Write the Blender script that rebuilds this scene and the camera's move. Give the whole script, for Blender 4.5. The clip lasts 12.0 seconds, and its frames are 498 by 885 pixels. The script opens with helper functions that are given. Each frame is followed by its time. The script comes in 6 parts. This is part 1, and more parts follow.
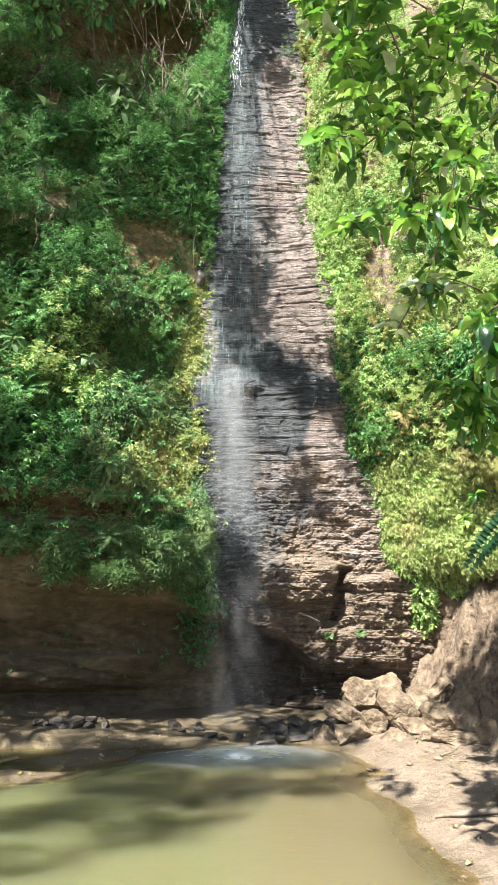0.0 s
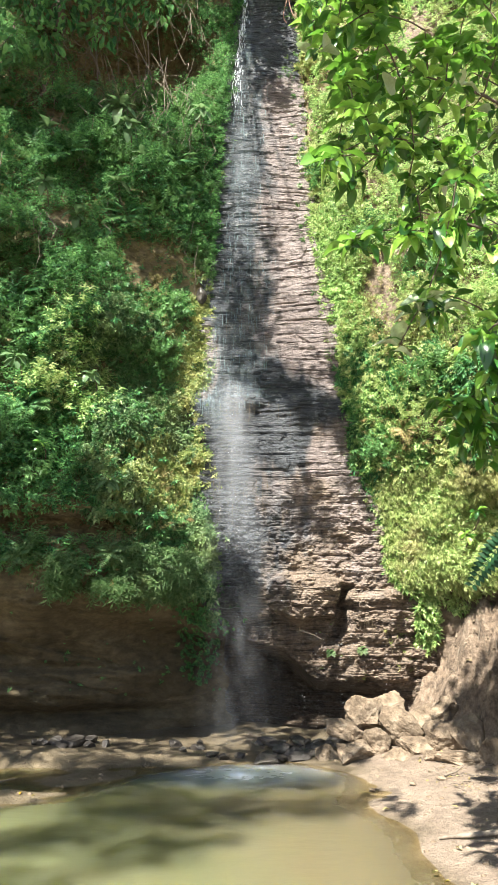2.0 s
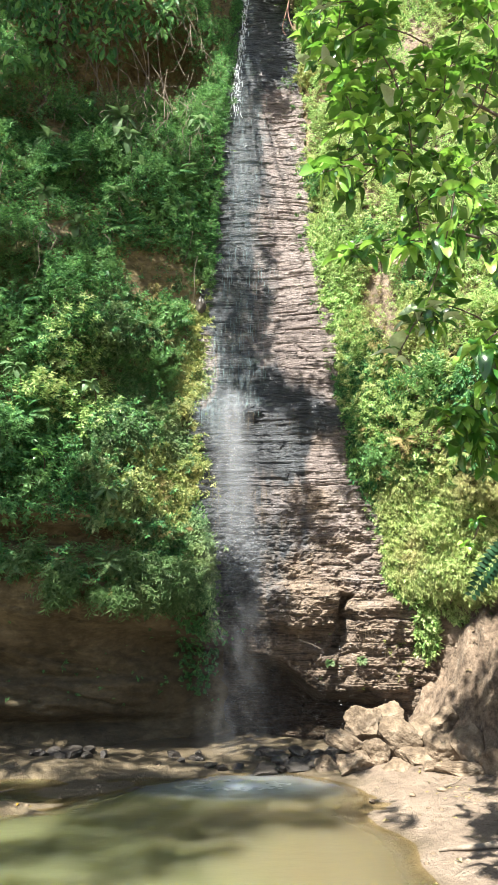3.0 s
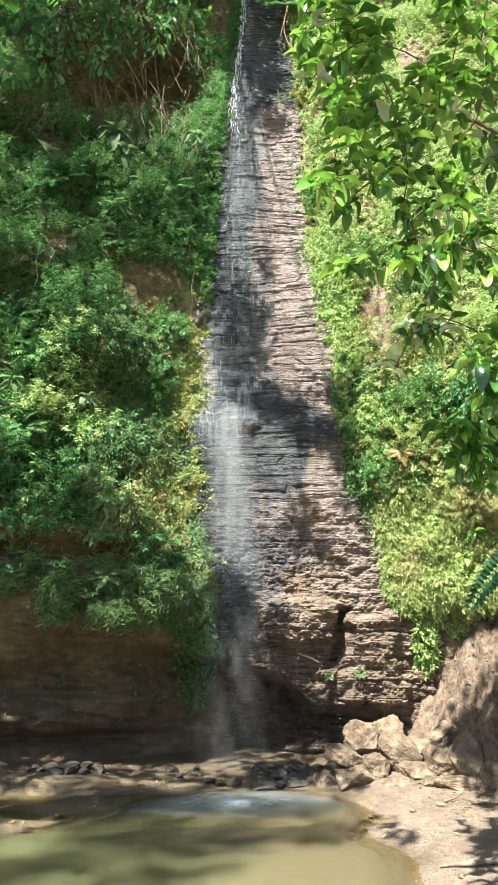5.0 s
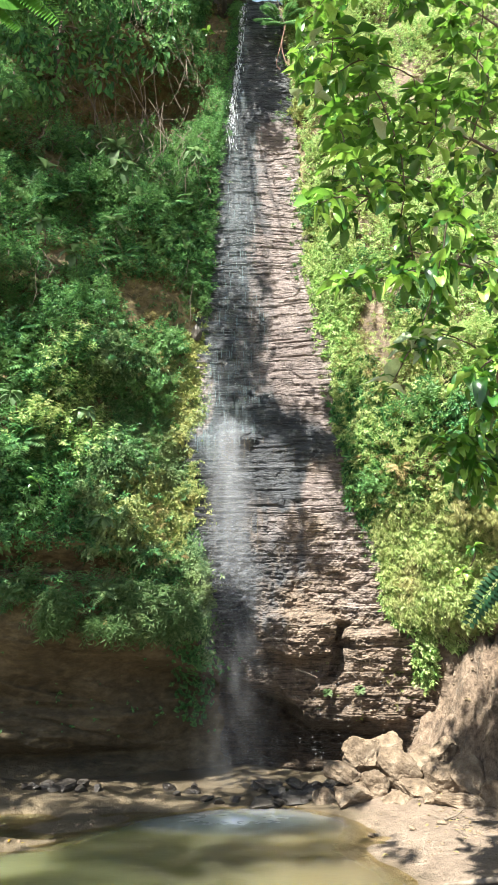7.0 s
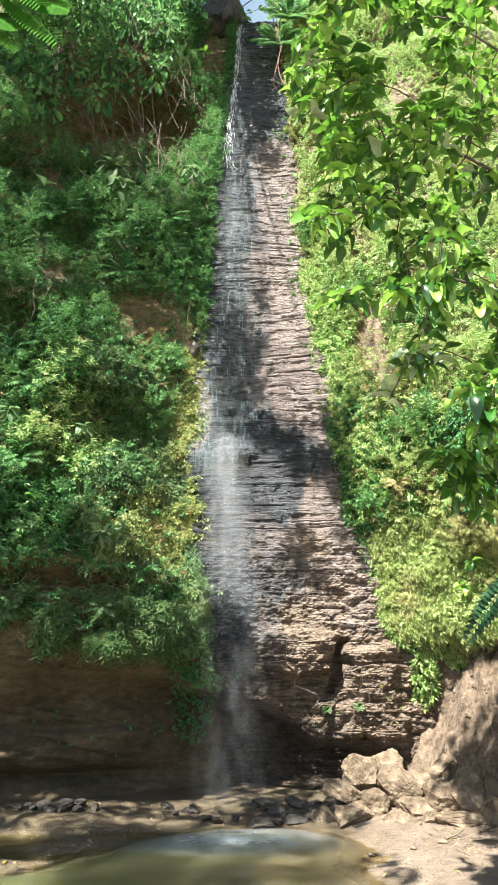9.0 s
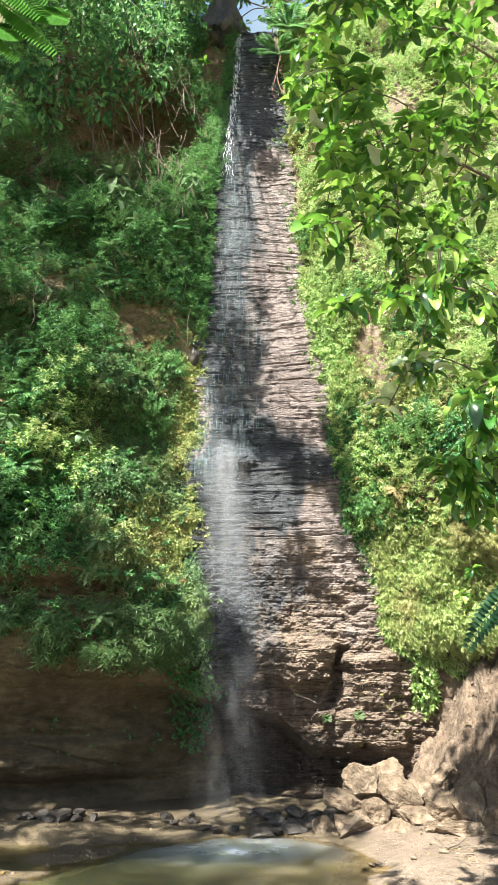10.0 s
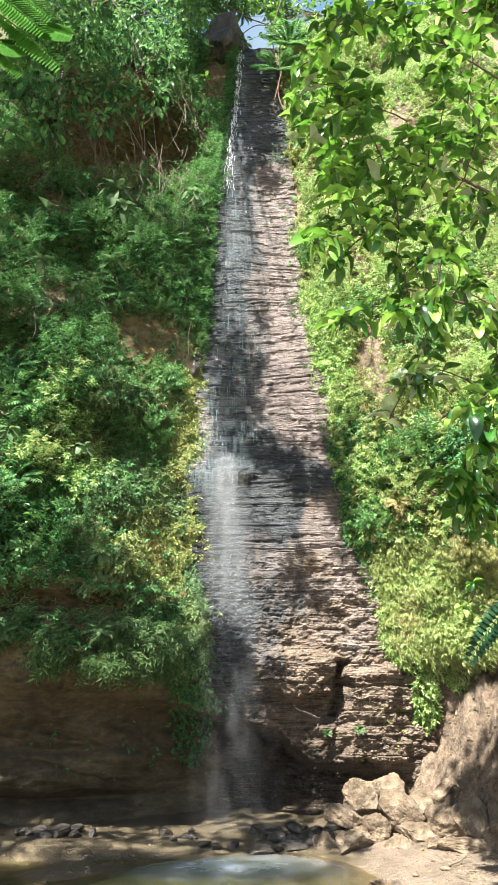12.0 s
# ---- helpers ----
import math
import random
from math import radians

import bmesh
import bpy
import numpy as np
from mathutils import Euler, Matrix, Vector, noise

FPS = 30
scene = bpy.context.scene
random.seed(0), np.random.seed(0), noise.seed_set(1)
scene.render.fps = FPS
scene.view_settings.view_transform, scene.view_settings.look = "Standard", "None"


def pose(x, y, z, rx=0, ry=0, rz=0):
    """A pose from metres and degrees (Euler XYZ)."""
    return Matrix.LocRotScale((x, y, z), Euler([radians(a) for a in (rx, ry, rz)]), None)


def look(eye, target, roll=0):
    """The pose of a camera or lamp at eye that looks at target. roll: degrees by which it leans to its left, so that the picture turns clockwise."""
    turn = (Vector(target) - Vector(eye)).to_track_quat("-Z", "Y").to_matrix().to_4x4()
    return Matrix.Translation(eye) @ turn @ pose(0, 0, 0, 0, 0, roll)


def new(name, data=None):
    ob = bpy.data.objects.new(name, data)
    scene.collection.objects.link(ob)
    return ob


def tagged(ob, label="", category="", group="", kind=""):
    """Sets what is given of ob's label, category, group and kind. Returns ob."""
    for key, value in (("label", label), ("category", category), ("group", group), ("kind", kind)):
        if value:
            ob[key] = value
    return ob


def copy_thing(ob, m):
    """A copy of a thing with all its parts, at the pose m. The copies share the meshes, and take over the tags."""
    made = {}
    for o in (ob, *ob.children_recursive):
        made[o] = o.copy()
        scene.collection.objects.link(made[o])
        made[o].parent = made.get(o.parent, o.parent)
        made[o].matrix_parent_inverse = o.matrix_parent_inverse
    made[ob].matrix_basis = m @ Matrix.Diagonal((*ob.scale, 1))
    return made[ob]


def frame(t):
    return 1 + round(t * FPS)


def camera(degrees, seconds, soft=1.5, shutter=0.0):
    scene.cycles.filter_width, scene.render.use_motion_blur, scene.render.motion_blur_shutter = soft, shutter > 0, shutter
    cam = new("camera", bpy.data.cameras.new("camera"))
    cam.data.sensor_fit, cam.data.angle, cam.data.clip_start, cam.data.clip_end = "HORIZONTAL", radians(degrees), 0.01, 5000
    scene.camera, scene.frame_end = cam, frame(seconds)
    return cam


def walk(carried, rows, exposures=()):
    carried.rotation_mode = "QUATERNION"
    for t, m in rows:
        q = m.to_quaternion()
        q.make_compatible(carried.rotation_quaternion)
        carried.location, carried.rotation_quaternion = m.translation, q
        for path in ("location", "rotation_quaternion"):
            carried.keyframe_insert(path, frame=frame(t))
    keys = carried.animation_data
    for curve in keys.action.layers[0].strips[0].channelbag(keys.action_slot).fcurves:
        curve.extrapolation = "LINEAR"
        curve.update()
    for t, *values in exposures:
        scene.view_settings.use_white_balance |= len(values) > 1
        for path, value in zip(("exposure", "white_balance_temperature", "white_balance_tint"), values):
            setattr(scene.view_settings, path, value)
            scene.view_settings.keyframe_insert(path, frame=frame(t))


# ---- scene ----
cam = camera(38.44, 12.0, soft=1.6)
# seconds, x, y, z, pitch + 90, roll, yaw: a camera held nearly still and tilted slowly upwards
ROWS = [
    (0.0, 0.0000, 0.0000, 1.7000, 103.000, 0.000, -0.000),
    (0.5, 0.0001, 0.0000, 1.7014, 103.228, -0.016, 0.075),
    (1.0, 0.0002, 0.0000, 1.7028, 103.438, -0.049, 0.050),
    (1.5, 0.0004, 0.0000, 1.7041, 103.856, -0.006, 0.071),
    (2.0, 0.0006, 0.0000, 1.7053, 104.290, 0.014, 0.117),
    (2.5, 0.0008, 0.0000, 1.7065, 104.628, 0.036, 0.083),
    (3.0, 0.0010, 0.0000, 1.7076, 105.000, -0.012, 0.037),
    (5.0, 0.0021, 0.0000, 1.7115, 105.991, 0.197, -0.092),
    (5.5, 0.0024, 0.0000, 1.7123, 106.276, 0.222, -0.138),
    (6.0, 0.0027, 0.0000, 1.7130, 106.573, 0.167, -0.187),
    (6.5, 0.0030, 0.0000, 1.7137, 106.833, 0.204, -0.208),
    (7.0, 0.0033, 0.0000, 1.7143, 107.131, 0.240, -0.224),
    (9.0, 0.0047, 0.0000, 1.7159, 108.349, 0.462, -0.325),
    (9.5, 0.0050, 0.0000, 1.7162, 108.703, 0.499, -0.299),
    (10.0, 0.0053, 0.0000, 1.7163, 108.956, 0.511, -0.346),
    (10.5, 0.0057, 0.0000, 1.7164, 109.209, 0.439, -0.377),
    (11.0, 0.0060, 0.0000, 1.7164, 109.418, 0.408, -0.401),
    (11.5, 0.0063, 0.0000, 1.7163, 109.709, 0.386, -0.390),
    (12.0, 0.0066, 0.0000, 1.7162, 109.952, 0.410, -0.338),
]
walk(cam, [(t, pose(x, y, z, rx, ry, rz)) for t, x, y, z, rx, ry, rz in ROWS])

# ---- world and sun ----
SUN_ELEVATION, SUN_AZIMUTH = 53.0, -154.0  # azimuth: degrees from +y towards +x
world = bpy.data.worlds.new("sky")
scene.world = world
world.use_nodes = True
wn = world.node_tree.nodes
sky = wn.new("ShaderNodeTexSky")
sky.sky_type, sky.sun_disc = "NISHITA", False
sky.sun_elevation, sky.sun_rotation = radians(SUN_ELEVATION), radians(SUN_AZIMUTH)
world.node_tree.links.new(sky.outputs[0], wn["Background"].inputs["Color"])
wn["Background"].inputs["Strength"].default_value = 0.043
sun = new("sun", bpy.data.lights.new("sun", "SUN"))
sun.data.energy, sun.data.angle, sun.data.color = 5.0, radians(0.55), (1.0, 0.965, 0.87)
SUN_WAY = Vector((math.sin(radians(SUN_AZIMUTH)) * math.cos(radians(SUN_ELEVATION)),
                  math.cos(radians(SUN_AZIMUTH)) * math.cos(radians(SUN_ELEVATION)),
                  math.sin(radians(SUN_ELEVATION))))
sun.matrix_world = look(SUN_WAY * 60, (0, 0, 0))
scene.view_settings.exposure = 2.11
RNG = np.random.default_rng(7)



# ---- materials ----
class Nodes:
    """Short hand for one node material."""

    def __init__(self, name):
        self.m = bpy.data.materials.new(name)
        self.m.use_nodes = True
        self.t = self.m.node_tree
        self.t.nodes.clear()
        self.out = self.add("ShaderNodeOutputMaterial")

    def add(self, kind, **inputs):
        n = self.t.nodes.new(kind)
        for key, value in inputs.items():
            self.put(n.inputs[key.replace("_", " ")], value)
        return n

    def put(self, socket, value):
        if isinstance(value, bpy.types.NodeSocket):
            self.t.links.new(value, socket)
        else:
            socket.default_value = value

    def where(self, scale=(1, 1, 1)):
        g = self.add("ShaderNodeTexCoord")
        m = self.add("ShaderNodeMapping", Vector=g.outputs["Object"])
        m.inputs["Scale"].default_value = scale
        return m.outputs[0]

    def noise(self, scale, detail=4.0, rough=0.55, at=None, stretch=None):
        n = self.add("ShaderNodeTexNoise", Scale=scale, Detail=detail, Roughness=rough)
        self.put(n.inputs["Vector"], at or self.where(stretch or (1, 1, 1)))
        return n.outputs[0]

    def ramp(self, fac, stops):
        n = self.add("ShaderNodeValToRGB", Fac=fac)
        e = n.color_ramp.elements
        while len(e) < len(stops):
            e.new(0.5)
        for k, (p, c) in zip(e, stops):
            k.position, k.color = p, (*c, 1) if len(c) == 3 else c
        return n.outputs[0]

    def mix(self, fac, a, b, how="MIX"):
        n = self.add("ShaderNodeMix")
        n.data_type, n.blend_type = "RGBA", how
        self.put(n.inputs[0], fac), self.put(n.inputs[6], a), self.put(n.inputs[7], b)
        return n.outputs[2]

    def math(self, how, a, b=0.0, clamp=False):
        n = self.add("ShaderNodeMath")
        n.operation, n.use_clamp = how, clamp
        self.put(n.inputs[0], a), self.put(n.inputs[1], b)
        return n.outputs[0]

    def bump(self, height, strength, distance, normal=None):
        n = self.add("ShaderNodeBump", Height=height, Strength=strength, Distance=distance)
        if normal:
            self.put(n.inputs["Normal"], normal)
        return n.outputs[0]

    def done(self, shader):
        self.t.links.new(shader, self.out.inputs["Surface"])
        return self.m


def leaf_material(name, dark, mid, light, patch, gloss=0.45, lucent=0.35, patch_scale=0.9, sheen=0.3, shine=(0.27, 0.46, 0.15)):
    """Thin leaves: a colour for each leaf, drier patches, light shining through."""
    n = Nodes(name)
    each = n.math("FRACT", n.math("ADD", n.add("ShaderNodeNewGeometry").outputs["Random Per Island"], n.add("ShaderNodeObjectInfo").outputs["Random"]))
    base = n.ramp(each, [(0.0, dark), (0.5, mid), (1.0, light)])
    field = n.ramp(n.noise(patch_scale, 3), [(0.5, (0, 0, 0)), (0.68, (1, 1, 1))])
    base = n.mix(n.math("MULTIPLY", field, 0.7), base, (*patch, 1))
    fine = n.noise(60, 2)
    base = n.mix(0.35, base, n.ramp(fine, [(0.3, (0.4, 0.4, 0.4)), (0.7, (1.0, 1.0, 1.0))]), "MULTIPLY")
    p = n.add("ShaderNodeBsdfPrincipled", Base_Color=base, Roughness=gloss)
    p.inputs["Specular IOR Level"].default_value = sheen
    glow = n.mix(0.4, base, (*shine, 1), "MIX")
    s = n.add("ShaderNodeBsdfTranslucent", Color=glow)
    x = n.add("ShaderNodeMixShader", Fac=lucent)
    n.put(x.inputs[1], p.outputs[0]), n.put(x.inputs[2], s.outputs[0])
    return n.done(x.outputs[0])


def earth_material(name, stops, big=0.7, fine=9.0, relief=0.03, rough=0.9, stretch=(1, 1, 1), wet=0.0):
    """Soil, mud and rock: broad stains, grain and small relief."""
    n = Nodes(name)
    a = n.noise(big, 5, 0.6, stretch=stretch)
    b = n.noise(fine, 6, 0.65, stretch=stretch)
    c = n.ramp(n.math("ADD", n.math("MULTIPLY", a, 0.6), n.math("MULTIPLY", b, 0.4)), stops)
    c = n.mix(0.5, c, n.ramp(n.noise(fine * 7, 3), [(0.35, (0.45, 0.43, 0.4)), (0.65, (1, 1, 1))]), "MULTIPLY")
    damp = n.ramp(n.noise(big * 1.7, 3), [(0.45, (rough, rough, rough)), (0.65, (rough - wet, rough - wet, rough - wet))])
    p = n.add("ShaderNodeBsdfPrincipled", Base_Color=c, Roughness=damp)
    h = n.math("ADD", b, n.math("MULTIPLY", n.noise(fine * 5, 5, 0.7), 0.5))
    n.put(p.inputs["Normal"], n.bump(h, 0.9, relief))
    return n.done(p.outputs[0])


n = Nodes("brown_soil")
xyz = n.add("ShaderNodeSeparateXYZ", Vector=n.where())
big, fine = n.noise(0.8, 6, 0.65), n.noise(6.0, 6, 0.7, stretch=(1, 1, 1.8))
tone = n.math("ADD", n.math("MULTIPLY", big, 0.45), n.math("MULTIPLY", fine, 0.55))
# damp browns, darkened left and low: the overhang's shade put into the colour
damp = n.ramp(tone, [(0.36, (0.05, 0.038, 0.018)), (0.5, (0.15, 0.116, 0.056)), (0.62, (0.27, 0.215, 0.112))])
soggy_shade = n.ramp(tone, [(0.34, (0.036, 0.027, 0.014)), (0.5, (0.1, 0.076, 0.042)), (0.64, (0.18, 0.14, 0.082))])
damp = n.mix(n.ramp(n.math("ADD", n.math("MULTIPLY", xyz.outputs[2], 0.25), n.math("MULTIPLY", big, 0.3)), [(0.62, (0, 0, 0)), (0.85, (1, 1, 1))]), soggy_shade, damp)
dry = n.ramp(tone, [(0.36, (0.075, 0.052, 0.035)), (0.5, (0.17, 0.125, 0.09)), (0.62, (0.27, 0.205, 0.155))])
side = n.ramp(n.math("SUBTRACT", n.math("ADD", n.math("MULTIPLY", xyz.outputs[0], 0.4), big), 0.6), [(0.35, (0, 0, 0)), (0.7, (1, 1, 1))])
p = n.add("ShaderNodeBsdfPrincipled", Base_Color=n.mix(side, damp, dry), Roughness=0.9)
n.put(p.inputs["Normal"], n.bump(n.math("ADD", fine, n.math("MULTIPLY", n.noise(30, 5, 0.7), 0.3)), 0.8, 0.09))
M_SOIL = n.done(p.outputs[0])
n = Nodes("sandy_mud")
xyz = n.add("ShaderNodeSeparateXYZ", Vector=n.where())
big, fine = n.noise(0.7, 5, 0.6), n.noise(7.0, 6, 0.65)
tone = n.math("ADD", n.math("MULTIPLY", big, 0.55), n.math("MULTIPLY", fine, 0.45))
sand = n.ramp(tone, [(0.34, (0.17, 0.125, 0.09)), (0.5, (0.29, 0.222, 0.166)), (0.64, (0.4, 0.32, 0.25))])
mud = n.ramp(tone, [(0.34, (0.09, 0.07, 0.043)), (0.5, (0.17, 0.134, 0.084)), (0.64, (0.245, 0.195, 0.128))])
low = n.math("ADD", n.math("MULTIPLY", xyz.outputs[2], 7.0), n.math("MULTIPLY", n.math("SUBTRACT", big, 0.5), 1.6))
low = n.math("ADD", low, n.math("MULTIPLY", xyz.outputs[0], 0.4))
# beyond y 8.9 the mud colour also carries the far shore's shade
low = n.math("SUBTRACT", low, n.math("MULTIPLY", n.math("MAXIMUM", n.math("SUBTRACT", xyz.outputs[1], 8.9), 0.0), 0.9))
wet = n.ramp(low, [(0.3, (1, 1, 1)), (0.75, (0, 0, 0))])
c = n.mix(wet, sand, mud)
clod = n.ramp(n.math("ADD", n.math("MULTIPLY", n.noise(3.0, 6, 0.7), 0.5), n.math("MULTIPLY", n.noise(14, 5, 0.7), 0.5)), [(0.4, (0.085, 0.058, 0.038)), (0.5, (0.22, 0.158, 0.11)), (0.6, (0.36, 0.275, 0.2))])
c = n.mix(n.ramp(xyz.outputs[2], [(0.3, (0, 0, 0)), (0.55, (1, 1, 1))]), c, clod)
c = n.mix(0.5, c, n.ramp(n.noise(55, 3), [(0.35, (0.5, 0.48, 0.45)), (0.65, (1, 1, 1))]), "MULTIPLY")
p = n.add("ShaderNodeBsdfPrincipled", Base_Color=c, Roughness=n.ramp(wet, [(0, (0.9, 0.9, 0.9)), (1, (0.42, 0.42, 0.42))]))
n.put(p.inputs["Normal"], n.bump(n.math("ADD", fine, n.math("MULTIPLY", n.noise(40, 5, 0.7), 0.5)), 1.0, 0.09))
M_BANK = n.done(p.outputs[0])
n = Nodes("wet_mudstone")
pos = n.where()
xyz = n.add("ShaderNodeSeparateXYZ", Vector=pos)
beds = n.noise(4.0, 6, 0.65, stretch=(0.6, 1, 5.0))
broad = n.noise(0.8, 4, 0.6, stretch=(1, 1, 0.6))
streak = n.noise(5.0, 3, 0.5, stretch=(1, 1, 0.08))
tone = n.math("ADD", n.math("MULTIPLY", beds, 0.6), n.math("MULTIPLY", broad, 0.4))
dry = n.ramp(tone, [(0.36, (0.19, 0.15, 0.136)), (0.5, (0.345, 0.282, 0.26)), (0.64, (0.48, 0.407, 0.38))])
ochre = n.math("ADD", n.math("MULTIPLY", n.math("SUBTRACT", 4.6, xyz.outputs[2]), 0.45), n.math("MULTIPLY", n.math("SUBTRACT", n.noise(1.6, 4), 0.52), 4.0), True)
dry = n.mix(n.math("MULTIPLY", ochre, 0.75), dry, n.ramp(tone, [(0.36, (0.135, 0.092, 0.056)), (0.5, (0.26, 0.184, 0.117)), (0.64, (0.38, 0.28, 0.184))]))
soaked = n.ramp(tone, [(0.34, (0.026, 0.028, 0.033)), (0.52, (0.092, 0.1, 0.112)), (0.7, (0.2, 0.214, 0.23))])
silt = n.ramp(tone, [(0.34, (0.04, 0.029, 0.02)), (0.52, (0.105, 0.077, 0.055)), (0.7, (0.18, 0.136, 0.1))])
soaked = n.mix(n.math("MULTIPLY", n.math("SUBTRACT", 2.6, xyz.outputs[2]), 0.8, True), soaked, silt)
# water runs down one side and over the top, which also carries painted shade
top = n.math("MULTIPLY", n.math("SUBTRACT", xyz.outputs[2], 13.2), 0.6, True)
# a dark belt: the shade across the rock put into its colour
shade_belt = n.ramp(n.math("ABSOLUTE", n.math("SUBTRACT", n.math("ADD", xyz.outputs[2], n.math("MULTIPLY", broad, 2.4)), 6.3)), [(0.0, (0.7, 0.7, 0.7)), (1.9, (0, 0, 0))])
# damp hollow, with its shade put into the same dark colour
hollow_damp_shade = n.math("MULTIPLY", n.math("SUBTRACT", 1.25, xyz.outputs[2]), 2.0, True)
# a paler oval paints the lit ledge beside the fall
off = n.add("ShaderNodeVectorMath", Vector=n.where((1, 0, 0.24)))
off.operation = "DISTANCE"
off.inputs[1].default_value = (-0.78, 0, 1.42)
lit_ledge = n.ramp(off.outputs["Value"], [(0.12, (1.2, 1.2, 1.2)), (0.34, (0, 0, 0))])
side = n.math("ADD", n.math("MULTIPLY", xyz.outputs[0], -0.5), n.math("ADD", n.math("ADD", top, hollow_damp_shade), n.math("SUBTRACT", shade_belt, lit_ledge)))
wetness = n.math("ADD", side, n.math("ADD", n.math("MULTIPLY", streak, 0.7), n.math("MULTIPLY", broad, 1.1)))
wet = n.ramp(n.math("SUBTRACT", wetness, 0.3), [(0.3, (0, 0, 0)), (0.55, (1, 1, 1))])
c = n.mix(wet, dry, soaked)
c = n.mix(0.45, c, n.ramp(n.noise(40, 4, 0.7), [(0.36, (0.3, 0.3, 0.3)), (0.6, (1, 1, 1))]), "MULTIPLY")
lines = n.noise(3.6, 6, 0.7, stretch=(0.6, 1, 8))
crack = n.noise(7.0, 5, 0.65, stretch=(1, 1, 0.7))
c = n.mix(0.5, c, n.ramp(crack, [(0.38, (0.15, 0.15, 0.15)), (0.45, (1, 1, 1))]), "MULTIPLY")
c = n.mix(0.75, c, n.ramp(lines, [(0.38, (0.07, 0.07, 0.08)), (0.45, (1, 1, 1))]), "MULTIPLY")
thin = n.noise(5.0, 5, 0.7, stretch=(0.8, 1, 16))
c = n.mix(0.6, c, n.ramp(thin, [(0.4, (0.1, 0.1, 0.11)), (0.5, (1, 1, 1))]), "MULTIPLY")
c = n.mix(0.5, c, n.ramp(n.noise(16, 4, 0.7), [(0.62, (0, 0, 0)), (0.74, (0.5, 0.46, 0.44))]), "ADD")
p = n.add("ShaderNodeBsdfPrincipled", Base_Color=c, Roughness=n.ramp(wet, [(0, (0.85, 0.85, 0.85)), (1, (0.33, 0.33, 0.33))]))
h = n.math("ADD", n.noise(20, 6, 0.75, stretch=(1, 1, 2.0)), n.math("ADD", n.math("MULTIPLY", lines, 0.8), n.math("MULTIPLY", thin, 0.5)))
n.put(p.inputs["Normal"], n.bump(h, 1.0, 0.065))
M_ROCK = n.done(p.outputs[0])
M_STONE = earth_material("pale_mudstone", [(0.36, (0.08, 0.056, 0.035)), (0.5, (0.2, 0.148, 0.1)), (0.64, (0.32, 0.252, 0.18))], big=2.2, fine=9, relief=0.035)
M_WETSTONE = earth_material("wet_dark_stone", [(0.3, (0.02, 0.018, 0.016)), (0.5, (0.06, 0.052, 0.045)), (0.7, (0.14, 0.12, 0.1))], big=2, fine=12, relief=0.02, rough=0.5, wet=0.2)
M_DEADWOOD = earth_material("dead_wood", [(0.3, (0.09, 0.07, 0.05)), (0.5, (0.19, 0.155, 0.12)), (0.7, (0.3, 0.255, 0.2))], big=5, fine=40, relief=0.005)
M_STRAWROOT = earth_material("rootlet", [(0.3, (0.09, 0.066, 0.036)), (0.5, (0.16, 0.12, 0.07)), (0.7, (0.24, 0.19, 0.12))], big=5, fine=40, relief=0.002)
M_REDVINE = earth_material("red_vine", [(0.3, (0.18, 0.085, 0.07)), (0.5, (0.27, 0.15, 0.12)), (0.7, (0.36, 0.22, 0.17))], big=5, fine=40, relief=0.002)
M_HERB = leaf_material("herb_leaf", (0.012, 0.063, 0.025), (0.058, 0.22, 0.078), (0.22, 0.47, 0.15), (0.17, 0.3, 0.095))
M_CREEPER = leaf_material("creeper_leaf", (0.1, 0.17, 0.05), (0.3, 0.36, 0.12), (0.58, 0.59, 0.25), (0.5, 0.44, 0.16), patch_scale=2.2)
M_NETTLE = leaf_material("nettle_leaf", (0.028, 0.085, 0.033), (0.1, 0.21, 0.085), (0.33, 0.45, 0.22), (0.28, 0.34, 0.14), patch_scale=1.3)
# paler copy of the herb leaf: drier plants, and sunlight put into the colour
M_SUNLIT = leaf_material("sunlit_herb_leaf", (0.055, 0.16, 0.036), (0.36, 0.54, 0.17), (0.68, 0.78, 0.36), (0.5, 0.5, 0.22), patch_scale=1.0, lucent=0.45)
M_TREE = leaf_material("tree_leaf", (0.012, 0.055, 0.012), (0.05, 0.18, 0.027), (0.44, 0.7, 0.14), (0.16, 0.38, 0.055), gloss=0.28, lucent=0.3, sheen=0.7, shine=(0.3, 0.62, 0.06))
# darker leaf for shaded crowns and shrubs, their shade put into the colour
M_DARK = leaf_material("shade_leaf", (0.025, 0.095, 0.032), (0.06, 0.175, 0.055), (0.14, 0.3, 0.09), (0.1, 0.2, 0.065))
# the shade this frond hangs in is put into its colour
M_SHADE_FROND = leaf_material("shade_frond", (0.012, 0.045, 0.018), (0.016, 0.06, 0.024), (0.022, 0.075, 0.03), (0.02, 0.06, 0.025), lucent=0.1)
M_FERN = leaf_material("fern_leaf", (0.06, 0.13, 0.045), (0.11, 0.2, 0.075), (0.19, 0.27, 0.12), (0.27, 0.25, 0.13))
M_GOLDEN = leaf_material("golden_grass_leaf", (0.2, 0.3, 0.08), (0.5, 0.58, 0.23), (0.72, 0.72, 0.38), (0.66, 0.56, 0.32), patch_scale=1.5, lucent=0.4)
M_STRAW = leaf_material("dry_stem", (0.2, 0.15, 0.06), (0.3, 0.23, 0.1), (0.42, 0.34, 0.17), (0.34, 0.24, 0.12), gloss=0.7, lucent=0.2)
M_FEATHER = leaf_material("feather_leaf", (0.05, 0.2, 0.02), (0.08, 0.27, 0.03), (0.12, 0.33, 0.045), (0.1, 0.3, 0.04), gloss=0.8, lucent=0.6, sheen=0.1)
